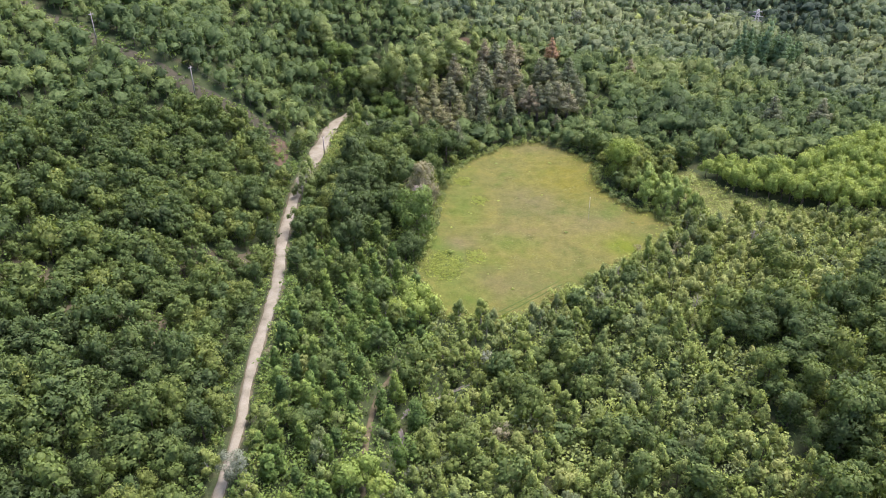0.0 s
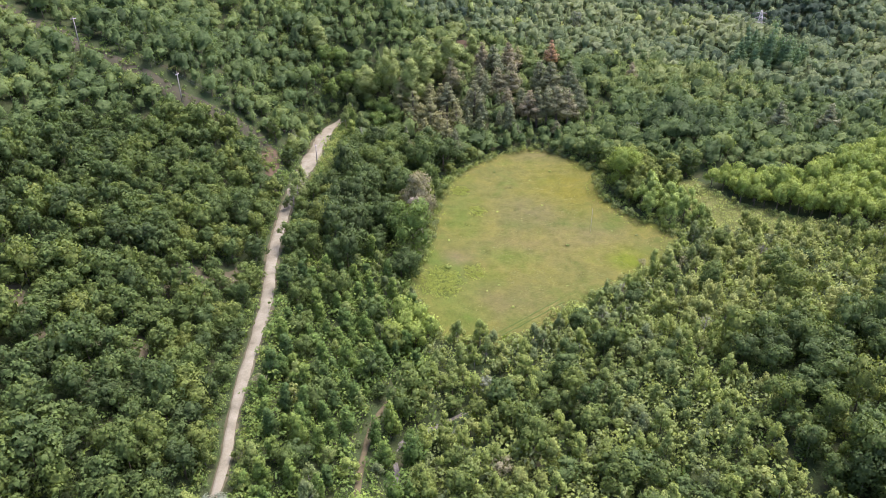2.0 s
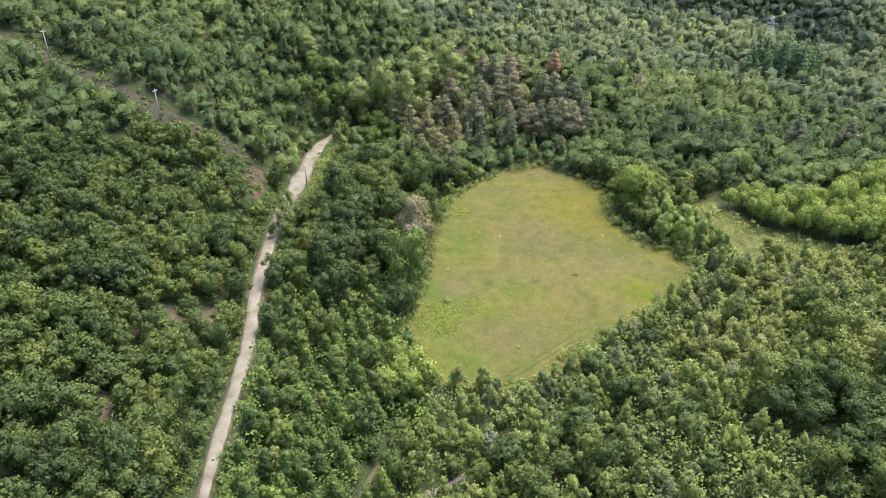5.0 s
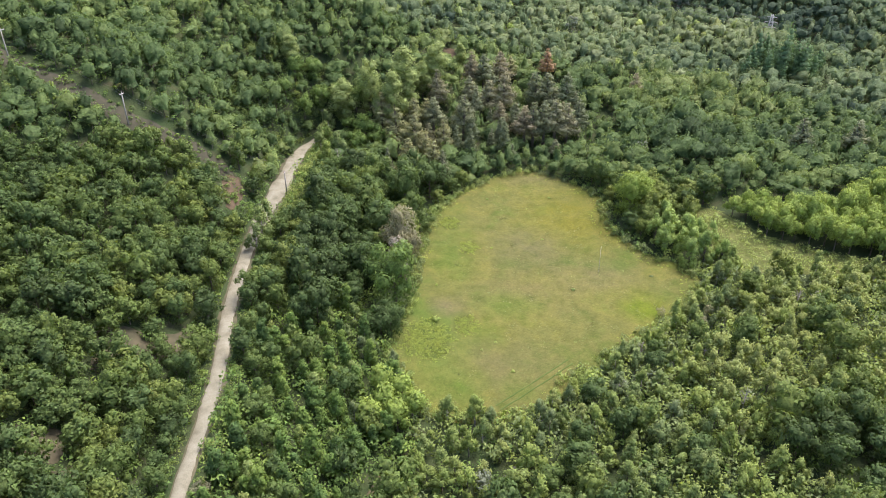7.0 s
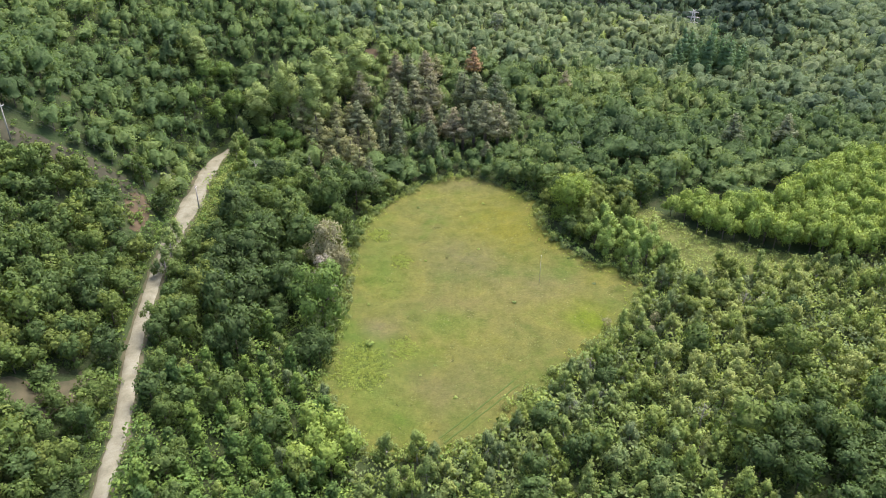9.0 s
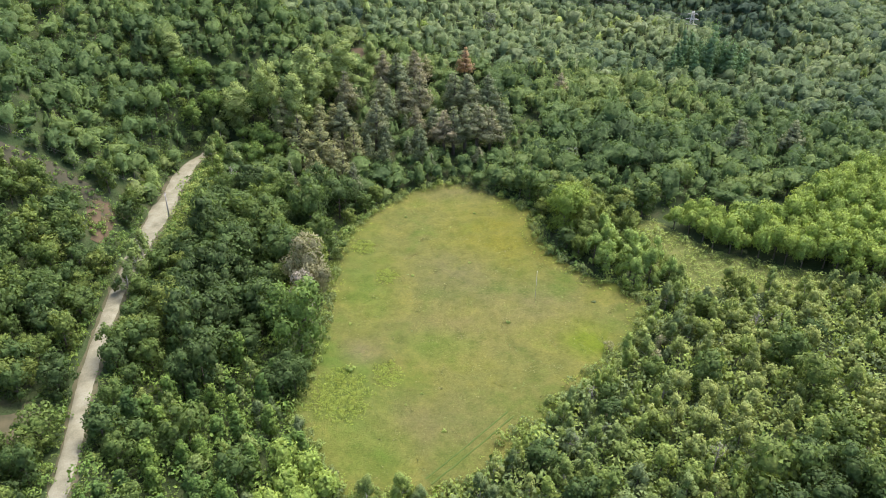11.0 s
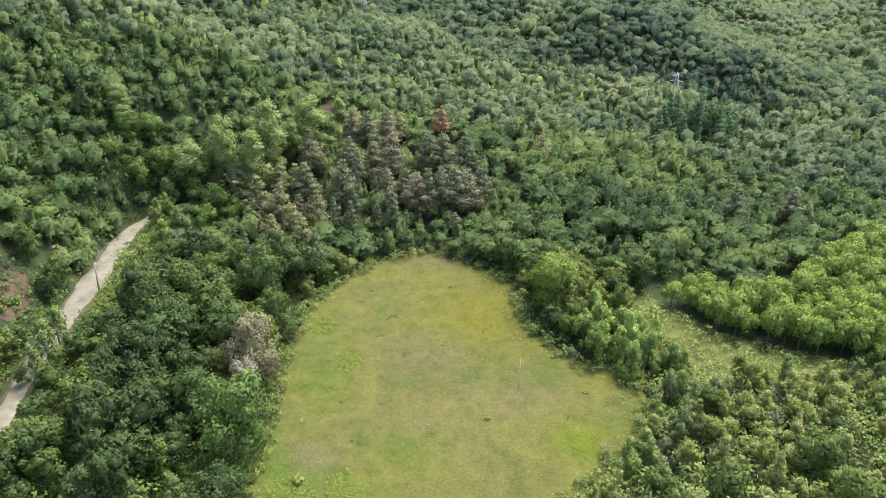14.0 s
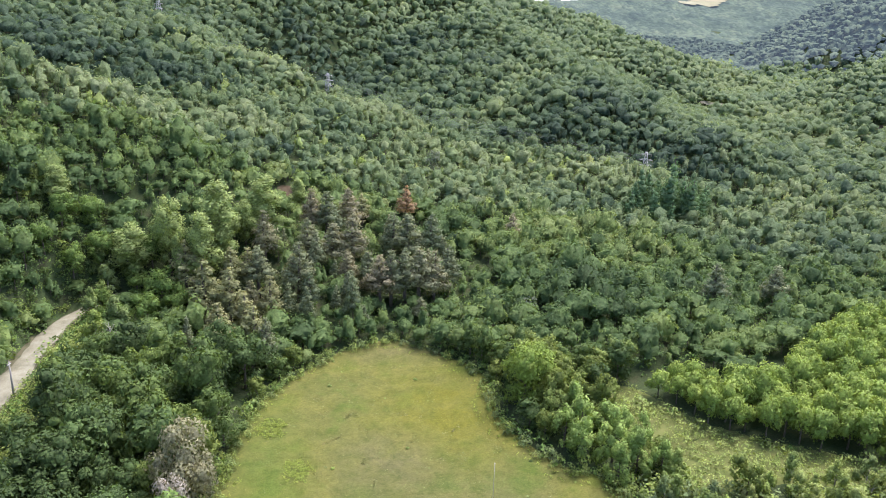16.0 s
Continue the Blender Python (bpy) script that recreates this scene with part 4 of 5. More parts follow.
for ki, kind in enumerate(NAMES):
    lo, hi = SIZE[ki]
    large = (m_mid > 1.25) & (r_mid < 250) if ki == 0 else np.zeros(len(mid_x), bool)
    needle = kind in ("pine", "spruce")
    solid = None if needle else ICO2
    for sel, leaves, leaf, ball in ((large, 330, 0.29, ICO2), (~large & (r_mid < 240), 950 if needle else 150, 0.26 if needle else 0.34, solid),
                                    (~large & (r_mid >= 240), 300 if needle else 70, 0.34 if needle else 0.34, None if needle else ICO2)):
        sel = sel & (k_mid == ki)
        n_ = sel.sum()
        size = rng.uniform(lo, hi, n_) * np.exp(np.clip(0.14 * rng.normal(size=n_), -0.25, 0.25)) * (0.90 * m_mid[sel] if ki in (0, 3) else (1.25 if ki == 4 else 0.95))
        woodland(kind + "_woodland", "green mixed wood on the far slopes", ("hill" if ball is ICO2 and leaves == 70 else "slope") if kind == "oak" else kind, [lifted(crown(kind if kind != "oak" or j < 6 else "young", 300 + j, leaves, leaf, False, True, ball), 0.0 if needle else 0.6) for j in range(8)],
                 mid_x[sel], mid_y[sel], size, tint_at(mid_x[sel], mid_y[sel], rng), rng, True, *((1.0, 1.0) if needle else (1.08, 0.98)))


def simple_crown(seed, leaves, leaf, ball=ICO1):
    """A crown for trees far away: its outer surface under a few large leaf clumps."""
    return lifted(crown("oak", seed, leaves, leaf, True, True, ball), 0.8)


def flat_crown(seed, high=0.34):
    """A broad low mass of crowns for woods at the rim of the view."""
    v, f, n = simple_crown(seed, 0, 1.0)
    return v * (1, 1, high) - (0, 0, 0.4), f, unit(n * (0.6, 0.6, 1))


r_far = reach(far_x, far_y)
for sel, leaves, leaf, ball in ((r_far < 480, 34, 0.40, ICO1), (r_far >= 480, 10, 0.55, ICO1)):
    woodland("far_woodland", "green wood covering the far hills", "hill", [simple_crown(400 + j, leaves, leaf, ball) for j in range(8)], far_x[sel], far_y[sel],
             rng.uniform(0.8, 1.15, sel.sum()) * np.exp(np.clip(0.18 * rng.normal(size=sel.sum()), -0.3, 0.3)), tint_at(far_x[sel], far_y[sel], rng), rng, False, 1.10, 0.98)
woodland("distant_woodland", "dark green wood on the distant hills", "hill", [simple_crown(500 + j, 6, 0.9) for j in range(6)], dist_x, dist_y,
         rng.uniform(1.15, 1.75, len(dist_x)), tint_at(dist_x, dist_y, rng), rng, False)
x5, y5 = grid_points(250, 1100, 500, 1300, 8.2, 0.4, rng)
ok = (reach(x5, y5) >= 790) & (reach(x5, y5) < 1240) & in_view(x5, y5, 0) & (x5 > 0.45 * (y5 - 300))
woodland("distant_woodland", "wood on the hills far down the valley, blue haze in its colour", "distance", [flat_crown(540 + j, 0.8) for j in range(6)], x5[ok], y5[ok],
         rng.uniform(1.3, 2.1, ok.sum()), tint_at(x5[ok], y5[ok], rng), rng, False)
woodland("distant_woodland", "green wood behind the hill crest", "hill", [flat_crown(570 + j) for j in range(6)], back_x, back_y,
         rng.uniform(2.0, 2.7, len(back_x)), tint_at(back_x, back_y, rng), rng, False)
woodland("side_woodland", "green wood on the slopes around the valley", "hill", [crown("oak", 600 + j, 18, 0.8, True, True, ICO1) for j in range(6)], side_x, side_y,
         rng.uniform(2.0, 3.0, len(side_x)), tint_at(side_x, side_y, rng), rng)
x7, y7 = grid_points(-110, 130, -60, 76, 4.7, 0.34, rng)
ok = ~in_view(x7, y7, -1) & (reach(x7, y7) < 82) & free(x7, y7)
woodland("side_woodland", "green oak wood under the start of the flight", "oak", [crown("oak", 650 + j, 260, 0.38) for j in range(6)], x7[ok], y7[ok],
         rng.uniform(0.8, 1.3, ok.sum()), tint_at(x7[ok], y7[ok], rng), rng, True, 1.08, 1.0)

# ---- orchard in rows ----
ox, oy = grid_points(70, 190, 183, 255, 3.95, 0.2, rng)
ok = inside(ox, oy, ORCHARD_R)
for x, y in zip(ox[ok][:300], oy[ok][:300]):
    place(tree_thing("orchard", int(rng.randint(0, 5)), "bright green rounded plantation tree in a planted row", "tree", "trees of the plantation", 720, 0.22),
          x, y, rng.uniform(1.0, 1.4), rng.uniform(0, 6.28), rng.uniform(1.0, 1.4))


# ---- trees and shrubs that stand out ----
def special(kind, variant, x, y, s, tall, label, category="tree", turn=0.0, leaves=900, leaf=0.25):
    return place(tree_thing(kind, variant, label, category, "", leaves, leaf), x, y, s, turn, tall)


special("wide", 27, -11.0, 187.0, 2.1, 1.25, "tall broad green oak at the meadow edge", turn=1.0, leaves=2600, leaf=0.17)
special("oak", 8, -11.5, 175.5, 1.25, 1.1, "rounded green oak at the meadow edge", turn=0.7, leaves=2400, leaf=0.17)
special("oak", 8, -16.5, 194.0, 1.45, 1.0, "tall oak crowded against its neighbours", turn=2.0, leaves=2400, leaf=0.17)
special("blossom", 9, -10.8, 198.2, 1.05, 1.7, "tree with a whitish bleached crown top", turn=0.4, leaves=2600, leaf=0.15)
special("greybrown", 9, -10.5, 207.5, 1.8, 1.25, "grey-brown tree with thin dry foliage", turn=0.9, leaves=3200, leaf=0.16)
special("greybrown", 10, -8.5, 212.5, 0.9, 1.15, "grey-brown tree with thin dry foliage", turn=2.9)
special("broad", 21, 54.5, 231.0, 2.0, 1.0, "large round bright-green tree beside the meadow", turn=0.2, leaves=2600, leaf=0.16)
special("oak", 12, 58.5, 223.5, 1.3, 0.95, "round oak beside the meadow", turn=3.2, leaves=1800, leaf=0.19)
special("broad", 22, 58.5, 234.0, 1.6, 1.1, "large round bright-green tree beside the meadow", turn=1.2, leaves=1800, leaf=0.18)
for k_, (px_, py_, ps_) in enumerate([(62, 217.5, 1.75), (66, 211, 1.7), (60, 211.5, 1.5), (68.5, 206, 1.5), (64.5, 205, 1.3), (66.5, 217, 1.5), (71.5, 210.5, 1.4), (58.5, 217, 1.4), (62.5, 223, 1.5), (70, 216, 1.2), (73, 205, 1.3)]):
    special("willow", 40 + k_ % 5, px_, py_, ps_, 1.1, "feathery light-green willow beside the meadow", turn=k_ * 0.9 + 0.5, leaves=1300, leaf=0.17)
for k_, (px_, py_, ps_) in enumerate([(-27.4, 281.0, 1.7), (-33.5, 284.5, 1.15), (-37.0, 291.0, 1.4), (-43.5, 289.5, 1.3), (-31.0, 291.5, 1.3), (-22.5, 277.0, 1.3), (-40.5, 277.5, 0.9), (-29.0, 272.5, 1.35), (-36.0, 270.5, 1.0), (-48.5, 284.5, 1.2), (-51.5, 290.0, 1.3), (-46.0, 295.0, 1.3), (-53.5, 281.5, 1.1)]):
    special("wide", 50 + k_ % 4, px_, py_, ps_, 1.05, "rounded green oak beside the end of the gravel road", turn=k_ * 1.3, leaves=1500, leaf=0.2)
special("rust", 13, 41.9, 328.2, 1.35, 0.85, "dead pine with rust-red needles", turn=0.5, leaves=900, leaf=0.24)
for k_, (px_, py_, ph_) in enumerate(PINES):
    special("pine", 60 + k_ % 6, px_, py_, ph_ / 11.0 * (1.2 + 0.1 * (k_ % 3)), 1 / (1.2 + 0.1 * (k_ % 3)), "tall grey-green pine with a bare lower trunk", turn=k_ * 1.1, leaves=1500, leaf=0.21)
for k_, (px_, py_, ph_) in enumerate(DRY_PINES):
    special("drypine", 70 + k_ % 5, px_, py_, ph_ / 11.0 * 1.3, 1 / 1.3, "brownish pine with thinning dry needles", turn=k_ * 1.7, leaves=1300, leaf=0.2)
for k_, (px_, py_, ph_, pw_) in enumerate(POPLARS):
    special("poplar", 10 + k_ % 4, px_, py_, pw_ / 5.0, ph_ / 18.0 / (pw_ / 5.0), "tall pale-green poplar above the wood", turn=k_ * 1.3, leaves=3400, leaf=0.21)
for k_, (px_, py_, ps_) in enumerate([(26, 360, 0.9), (29.7, 361.6, 1.0), (33.4, 363, 0.85), (58.7, 371.2, 1.1)]):
    special("orchard" if k_ < 3 else "silver", k_, px_, py_, ps_, 1.2, "bright green broadleaf tree on the hillside" if k_ < 3 else "pale yellowish tree on the hillside", turn=k_ * 1.9, leaves=500, leaf=0.3)
for k_, (px_, py_, ps_) in enumerate([(37, 158, 0.42), (43, 159.5, 0.48), (53, 264, 0.8), (66, 268, 0.95), (51, 262, 0.6), (1, 119, 0.45), (-7, 98, 0.55), (27, 139, 0.5)]):
    special("silver", k_ % 3, px_, py_, ps_, 1.0, "silvery grey-green willow bush", turn=k_ * 0.9, leaves=420, leaf=0.30)
for k_, (px_, py_) in enumerate([(-8, 153.5), (-11, 150), (-5.5, 149.5), (-8.5, 146.5), (-12, 155.5), (-15, 96), (-12, 92), (-18, 93), (-13.5, 146)]):
    special("orchard", k_ % 5, px_, py_, 1.35, 1.15, "bright green leafy tree near the track", turn=k_ * 1.1)

def bare_tree(x, y, h, seed, label):
    """A leafless tree: a trunk, its limbs and many twigs."""
    r = np.random.RandomState(seed)
    root = tagged(new("bare_tree"), label, "tree", "leafless trees")
    root.matrix_basis = pose(x, y, float(ground(x, y)), 0, 0, r.uniform(0, 360))
    part("trunk", wood("bare_trunk", *tube([(0, 0, -0.4), (0.1, 0.05, h * 0.4), (0.15, -0.1, h * 0.75), (0.2, 0, h)], [0.16, 0.12, 0.07, 0.02], 6), M_PALE), root)
    for k in range(9):
        a, z, l = k * 2.4 + r.uniform(-0.4, 0.4), h * (0.32 + 0.065 * k), h * 0.34 * (1.15 - 0.09 * k)
        tip = np.array((l * 0.75 * math.cos(a), l * 0.75 * math.sin(a), z + l * 0.75))
        pieces = [tube([(0.1, 0, z), tip * (0.55, 0.55, 0) + (0, 0, z + l * 0.3), tip], [0.06, 0.04, 0.015], 4)]
        for j in range(5):
            b, f, m = r.uniform(0, 6.28), r.uniform(0.45, 0.95), l * r.uniform(0.25, 0.45)
            p = np.array((0.1, 0, z)) + (tip - (0.1, 0, z)) * f
            pieces.append(tube([p, p + (m * math.cos(b) * 0.7, m * math.sin(b) * 0.7, m * 0.75)], [0.028, 0.01], 3))
        part("limb", wood("bare_limb", *joined(pieces), M_PALE), root)
    return root


for k_, (px_, py_, ph_) in enumerate([(-33.2, 255.6, 9.5), (57.0, 147.4, 6.5), (86.4, 181.7, 6.5), (83.5, 184.5, 5.5), (43.0, 168.0, 5.0)]):
    bare_tree(px_, py_, ph_, 40 + k_, "pale leafless tree with thin bare branches")
for k_, (px_, py_, ps_) in enumerate([(54.8, 179.6, 0.55), (59.2, 177.8, 0.6), (55.4, 174.2, 0.5), (51.6, 183.5, 0.45), (67.8, 186.4, 0.6), (62.5, 183.0, 0.5), (9.1, 110.4, 0.8)]):
    special("greybrown", 20 + k_ % 3, px_, py_, ps_, 0.9, "dry brownish bush among the green thicket", "bush", turn=k_ * 1.3, leaves=700, leaf=0.18)
special("silver", 2, 7.3, 133.9, 0.75, 1.0, "silvery grey-green willow bush", turn=2.1, leaves=900, leaf=0.2)

# ---- power line ----
def box(cx, cy, cz, sx, sy, sz):
    v = np.array([(x, y, z) for z in (-1, 1) for y in (-1, 1) for x in (-1, 1)], float) * (sx / 2, sy / 2, sz / 2) + (cx, cy, cz)
    f = [(0, 2, 3), (0, 3, 1), (4, 5, 7), (4, 7, 6), (0, 1, 5), (0, 5, 4), (2, 6, 7), (2, 7, 3), (0, 4, 6), (0, 6, 2), (1, 3, 7), (1, 7, 5)]
    return v, np.array(f)


def utility_pole(x, y, h, turn, arm=1.9):
    root = tagged(new("utility_pole"), "weathered pale pole with a crossarm and insulators", "utility pole", "poles of the power line")
    root.matrix_basis = pose(x, y, float(ground(x, y)), 0, 0, turn)
    part("shaft", wood("pole_shaft", *tube([(0, 0, -0.8), (0, 0, h * 0.5), (0, 0, h)], [0.20, 0.17, 0.12], 8), M_POLE), root)
    part("crossarm", wood("pole_crossarm", *box(0, 0, h - 0.55, arm, 0.14, 0.16), M_STEEL), root, "grey steel crossarm")
    for dx in (-arm * 0.45, 0, arm * 0.45):
        part("insulator", wood("pole_insulator", *tube([(dx, 0, h - 0.5 if dx else h - 0.05), (dx, 0, h - 0.35 if dx else h + 0.1), (dx, 0, h - 0.2 if dx else h + 0.28)], [0.05, 0.10, 0.05], 6), M_PORC), root, "brown insulator")
    return root


utility_pole(-85.2, 228.5, 9.2, 75)
utility_pole(-118.4, 238.0, 9.4, 60)
utility_pole(-46.4, 237.0, 7.5, 80, 1.2)


def slender_post(x, y, h):
    root = tagged(new("slender_post"), "slender pale post standing in the meadow", "post")
    root.matrix_basis = pose(x, y, float(ground(x, y)))
    part("shaft", wood("post_shaft", *tube([(0, 0, -0.3), (0, 0, h * 0.5), (0, 0, h)], [0.05, 0.042, 0.035], 6), M_STEEL), root)
    part("cap", wood("post_cap", *tube([(0, 0, h), (0, 0, h + 0.12), (0, 0, h + 0.3)], [0.05, 0.12, 0.06], 6), M_STEEL), root, "pale metal cap")


slender_post(41.0, 204.4, 7.4)


def pylon(x, y, h, turn):
    """A lattice tower: four legs, rings of braces, three crossarms."""
    root = tagged(new("power_pylon"), "grey steel lattice pylon above the trees", "pylon", "pylons of the power line")
    root.matrix_basis = pose(x, y, float(ground(x, y)), 0, 0, turn)

    def half(z):
        return 0.32 + 1.45 * (1 - z / h) ** 1.15
    for sx, sy in ((-1, -1), (1, -1), (1, 1), (-1, 1)):
        zs = np.linspace(-0.5, h, 6)
        part("leg", wood("pylon_leg", *tube([(sx * half(max(z, 0)), sy * half(max(z, 0)), z) for z in zs], [0.11] * 6, 4), M_STEEL), root)
    levels = np.linspace(0, h, 10)
    for a, b in zip(levels[:-1], levels[1:]):
        p, q = half(a), half(b)
        pieces = []
        for k in range(4):
            (ax, ay), (bx, by) = [((-1, -1), (1, -1)), ((1, -1), (1, 1)), ((1, 1), (-1, 1)), ((-1, 1), (-1, -1))][k]
            pieces.append(tube([(ax * p, ay * p, a), (bx * q, by * q, b)], [0.055, 0.055], 3))
            pieces.append(tube([(bx * p, by * p, a), (ax * q, ay * q, b)], [0.055, 0.055], 3))
        part("bracing", wood("pylon_bracing", *joined(pieces), M_STEEL), root)
    for z, l in ((h - 1.2, 2.2), (h - 3.4, 2.8), (h - 5.6, 2.4)):
        arm = part("crossarm", wood("pylon_crossarm", *joined([tube([(-l, 0, z), (0, 0.3, z + 0.5), (l, 0, z)], [0.06, 0.085, 0.06], 4), tube([(-l, 0, z), (0, -0.3, z - 0.1), (l, 0, z)], [0.06, 0.085, 0.06], 4)]), M_STEEL), root)
        for d in (-l, l):
            part("insulator", wood("pylon_insulator", *tube([(d, 0, z), (d, 0, z - 0.5), (d, 0, z - 0.9)], [0.06, 0.10, 0.05], 5), M_PORC), arm)
    return root


PYLONS = [(148.5, 373, 12.0, -35), (20.0, 441, 13.0, -35), (-62.0, 495, 14.5, -35)]
for p_ in PYLONS:
    pylon(*p_)


def cable(a, b, sag, r=0.015):
    """A hanging wire between two heights."""
    a, b = np.array(a, float), np.array(b, float)
    t = np.linspace(0, 1, 12)[:, None]
    p = a + (b - a) * t - np.array([0, 0, 1.0]) * 4 * sag * t * (1 - t)
    v, f = tube(p, [r] * 12, 3)
    return tagged(new("power_cable", wood("power_cable", v, f, M_WIRE)), "thin dark overhead power cable between the poles", "cable", "cables of the power line")


def top_of(x, y, h):
    return float(ground(x, y)) + h


for dx in (-0.8, 0.8):
    cable((-85.2, 228.5 + dx, top_of(-85.2, 228.5, 8.9)), (-118.4, 238.0 + dx, top_of(-118.4, 238.0, 9.1)), 0.6)
    cable((-46.4, 237.0 + dx * 0.5, top_of(-46.4, 237.0, 7.2)), (-85.2, 228.5 + dx, top_of(-85.2, 228.5, 8.9)), 0.7)
for k_ in range(2):
    (ax_, ay_, ah_, _), (bx_, by_, bh_, _) = PYLONS[k_], PYLONS[k_ + 1]
    for z_, l_ in ((2.1, 2.2), (4.3, 2.8), (6.5, 2.4)):
        for d_ in (-l_, l_):
            cable((ax_ + 0.82 * d_, ay_ - 0.57 * d_, top_of(ax_, ay_, ah_ - z_)), (bx_ + 0.82 * d_, by_ - 0.57 * d_, top_of(bx_, by_, bh_ - z_)), 3.0, 0.03)

# ---- low growth ----
def clumps(name, label, category, kind, xs, ys, scales, tints, seed, leaves, leaf, protos=5, flat=0.4):
    r = np.random.RandomState(seed)
    HEIGHT.setdefault(kind, 0.6)
    made = [crown("shrub", 700 + seed + j, leaves, leaf, True, False) for j in range(protos)]
    ob = woodland(name, label, kind, [(v, f, unit(n + (0, 0, flat))) for v, f, n in made], xs, ys, scales, tints, r, False)
    return tagged(ob, label, category)


rl = np.random.RandomState(21)
ux, uy = grid_points(-150, 150, 75, 300, 3.0, 0.45, rl)
near_road = line_gap(ux, uy, ROAD_L)[0]
ok = (reach(ux, uy) < 200) & in_view(ux, uy, 0) & (near_road > 2.5) & (ring_gap(ux, uy, MEADOW_R) > 0.2) & (line_gap(ux, uy, TRACK_L)[0] > 1.2) & (line_gap(ux, uy, STREAM_L)[0] > 1.1)
ok &= ~inside(ux, uy, ORCHARD_R) & (ring_gap(ux, uy, GRASSY_R) > -1.5)
open_ = (near_road < 8) | (ring_gap(ux, uy, MEADOW_R) < 4) | (line_gap(ux, uy, TRACK_L)[0] < 5) | (line_gap(ux, uy, STREAM_L)[0] < 5) | ((ux < -48) & (uy < 170)) | ((ux > 20) & (uy < 160))
ok &= (open_ & ~((ux > -40) & (ux < -6) & (uy < 190))) | (rl.uniform(size=len(ux)) < 0.35)
for bx, by, br in BARE:
    ok &= (np.hypot(ux - bx, uy - by) > br) | (rl.uniform(size=len(ux)) < 0.12)
clumps("undergrowth", "green bushy undergrowth between the trees and along the road", "undergrowth", "young", ux[ok], uy[ok], rl.uniform(0.7, 1.6, ok.sum()), rl.uniform(0.1, 1, ok.sum()), 1, 24, 0.26)
wx, wy = grid_points(-62, -28, 76, 292, 1.5, 0.45, rl)
wd = line_gap(wx, wy, ROAD_L)[0]
ok = (wd > 3.1 - 1.1 * (wy < 170) + 0.9 * np.clip((wy - 205) / 25, 0, 1)) & (wd < 6.0) & (rl.uniform(size=len(wx)) < 0.7)
clumps("roadside_shrubs", "green shrubs along both edges of the road", "shrubs", "young", wx[ok], wy[ok], rl.uniform(0.35, 0.95, ok.sum()), rl.uniform(0.2, 1, ok.sum()), 7, 36, 0.24)
wx, wy = grid_points(-52, -30, 76, 215, 1.4, 0.45, rl)
wd = line_gap(wx, wy, ROAD_L)[0]
ok = (wd > 3.2 - 1.1 * (wy < 170)) & (wd < 6.8) & (wx > np.interp(wy, [p[1] for p in ROAD], [p[0] for p in ROAD])) & (rl.uniform(size=len(wx)) < 0.6)
clumps("roadside_shrubs", "light-green leafy shrubs reaching over the road edge", "shrubs", "light", wx[ok], wy[ok], rl.uniform(0.4, 1.2, ok.sum()), rl.uniform(0.3, 0.9, ok.sum()), 14, 40, 0.2)
wx, wy = grid_points(-62, -38, 76, 225, 1.4, 0.45, rl)
wd = line_gap(wx, wy, ROAD_L)[0]
ok = (wd > 3.0 - 1.1 * (wy < 170)) & (wd < 6.0) & (wx < np.interp(wy, [p[1] for p in ROAD], [p[0] for p in ROAD])) & (rl.uniform(size=len(wx)) < 0.6)
clumps("roadside_shrubs", "green bushy growth on the upper edge of the road", "shrubs", "oak", wx[ok], wy[ok], rl.uniform(0.5, 1.15, ok.sum()), rl.uniform(0.2, 1, ok.sum()), 15, 40, 0.2)
zx, zy = grid_points(-66, -53, 214, 240, 1.5, 0.45, rl)
ok = (np.hypot((zx + 59.2) / 4.2, (zy - 227) / 9.5) < 1) & (rl.uniform(size=len(zx)) < 0.62)
clumps("bank_scrub", "sparse green scrub on the reddish earth bank", "scrub", "young", zx[ok], zy[ok], rl.uniform(0.35, 0.9, ok.sum()), rl.uniform(0.2, 1, ok.sum()), 17, 40, 0.22)
wx, wy = grid_points(-70, -40, 258, 304, 1.9, 0.45, rl)
wd = line_gap(wx, wy, ROAD_L)[0]
ok = (wd > 3.4) & ((wx < np.interp(wy, [p[1] for p in ROAD], [p[0] for p in ROAD])) | (wy > 286)) & (rl.uniform(size=len(wx)) < 0.8)
clumps("bank_scrub", "dense green scrub on the bank above the road", "scrub", "oak", wx[ok], wy[ok], rl.uniform(0.8, 1.6, ok.sum()), rl.uniform(0.1, 0.9, ok.sum()), 16, 90, 0.20)
hx, hy = grid_points(70, 125, 188, 238, 1.25, 0.45, rl)
ok = (ring_gap(hx, hy, GRASSY_R) < 0.5) & (rl.uniform(size=len(hx)) < 0.8)
clumps("strip_weeds", "pale green weeds and low bushes on the grass strip", "weeds", "light", hx[ok], hy[ok], rl.uniform(0.3, 1.0, ok.sum()) * np.where(rl.uniform(size=ok.sum()) < 0.12, 1.8, 1.0), rl.uniform(0.4, 1, ok.sum()), 8, 28, 0.2, flat=1.5)
vx, vy = grid_points(-52, -34, 222, 284, 1.3, 0.45, rl)
vd = line_gap(vx, vy, ROAD_L)[0]
ok = (vd > 3.6) & (vd < 11.0) & (vx > -50)
clumps("roadside_verge", "bright green shrubs and weeds on the road verge", "verge", "light", vx[ok], vy[ok], rl.uniform(0.5, 1.25, ok.sum()), rl.uniform(0.4, 1, ok.sum()), 5, 60, 0.16)
qx, qy = grid_points(-170, -50, 210, 275, 1.9, 0.45, rl)
qd = line_gap(qx, qy, POWER_L)[0]
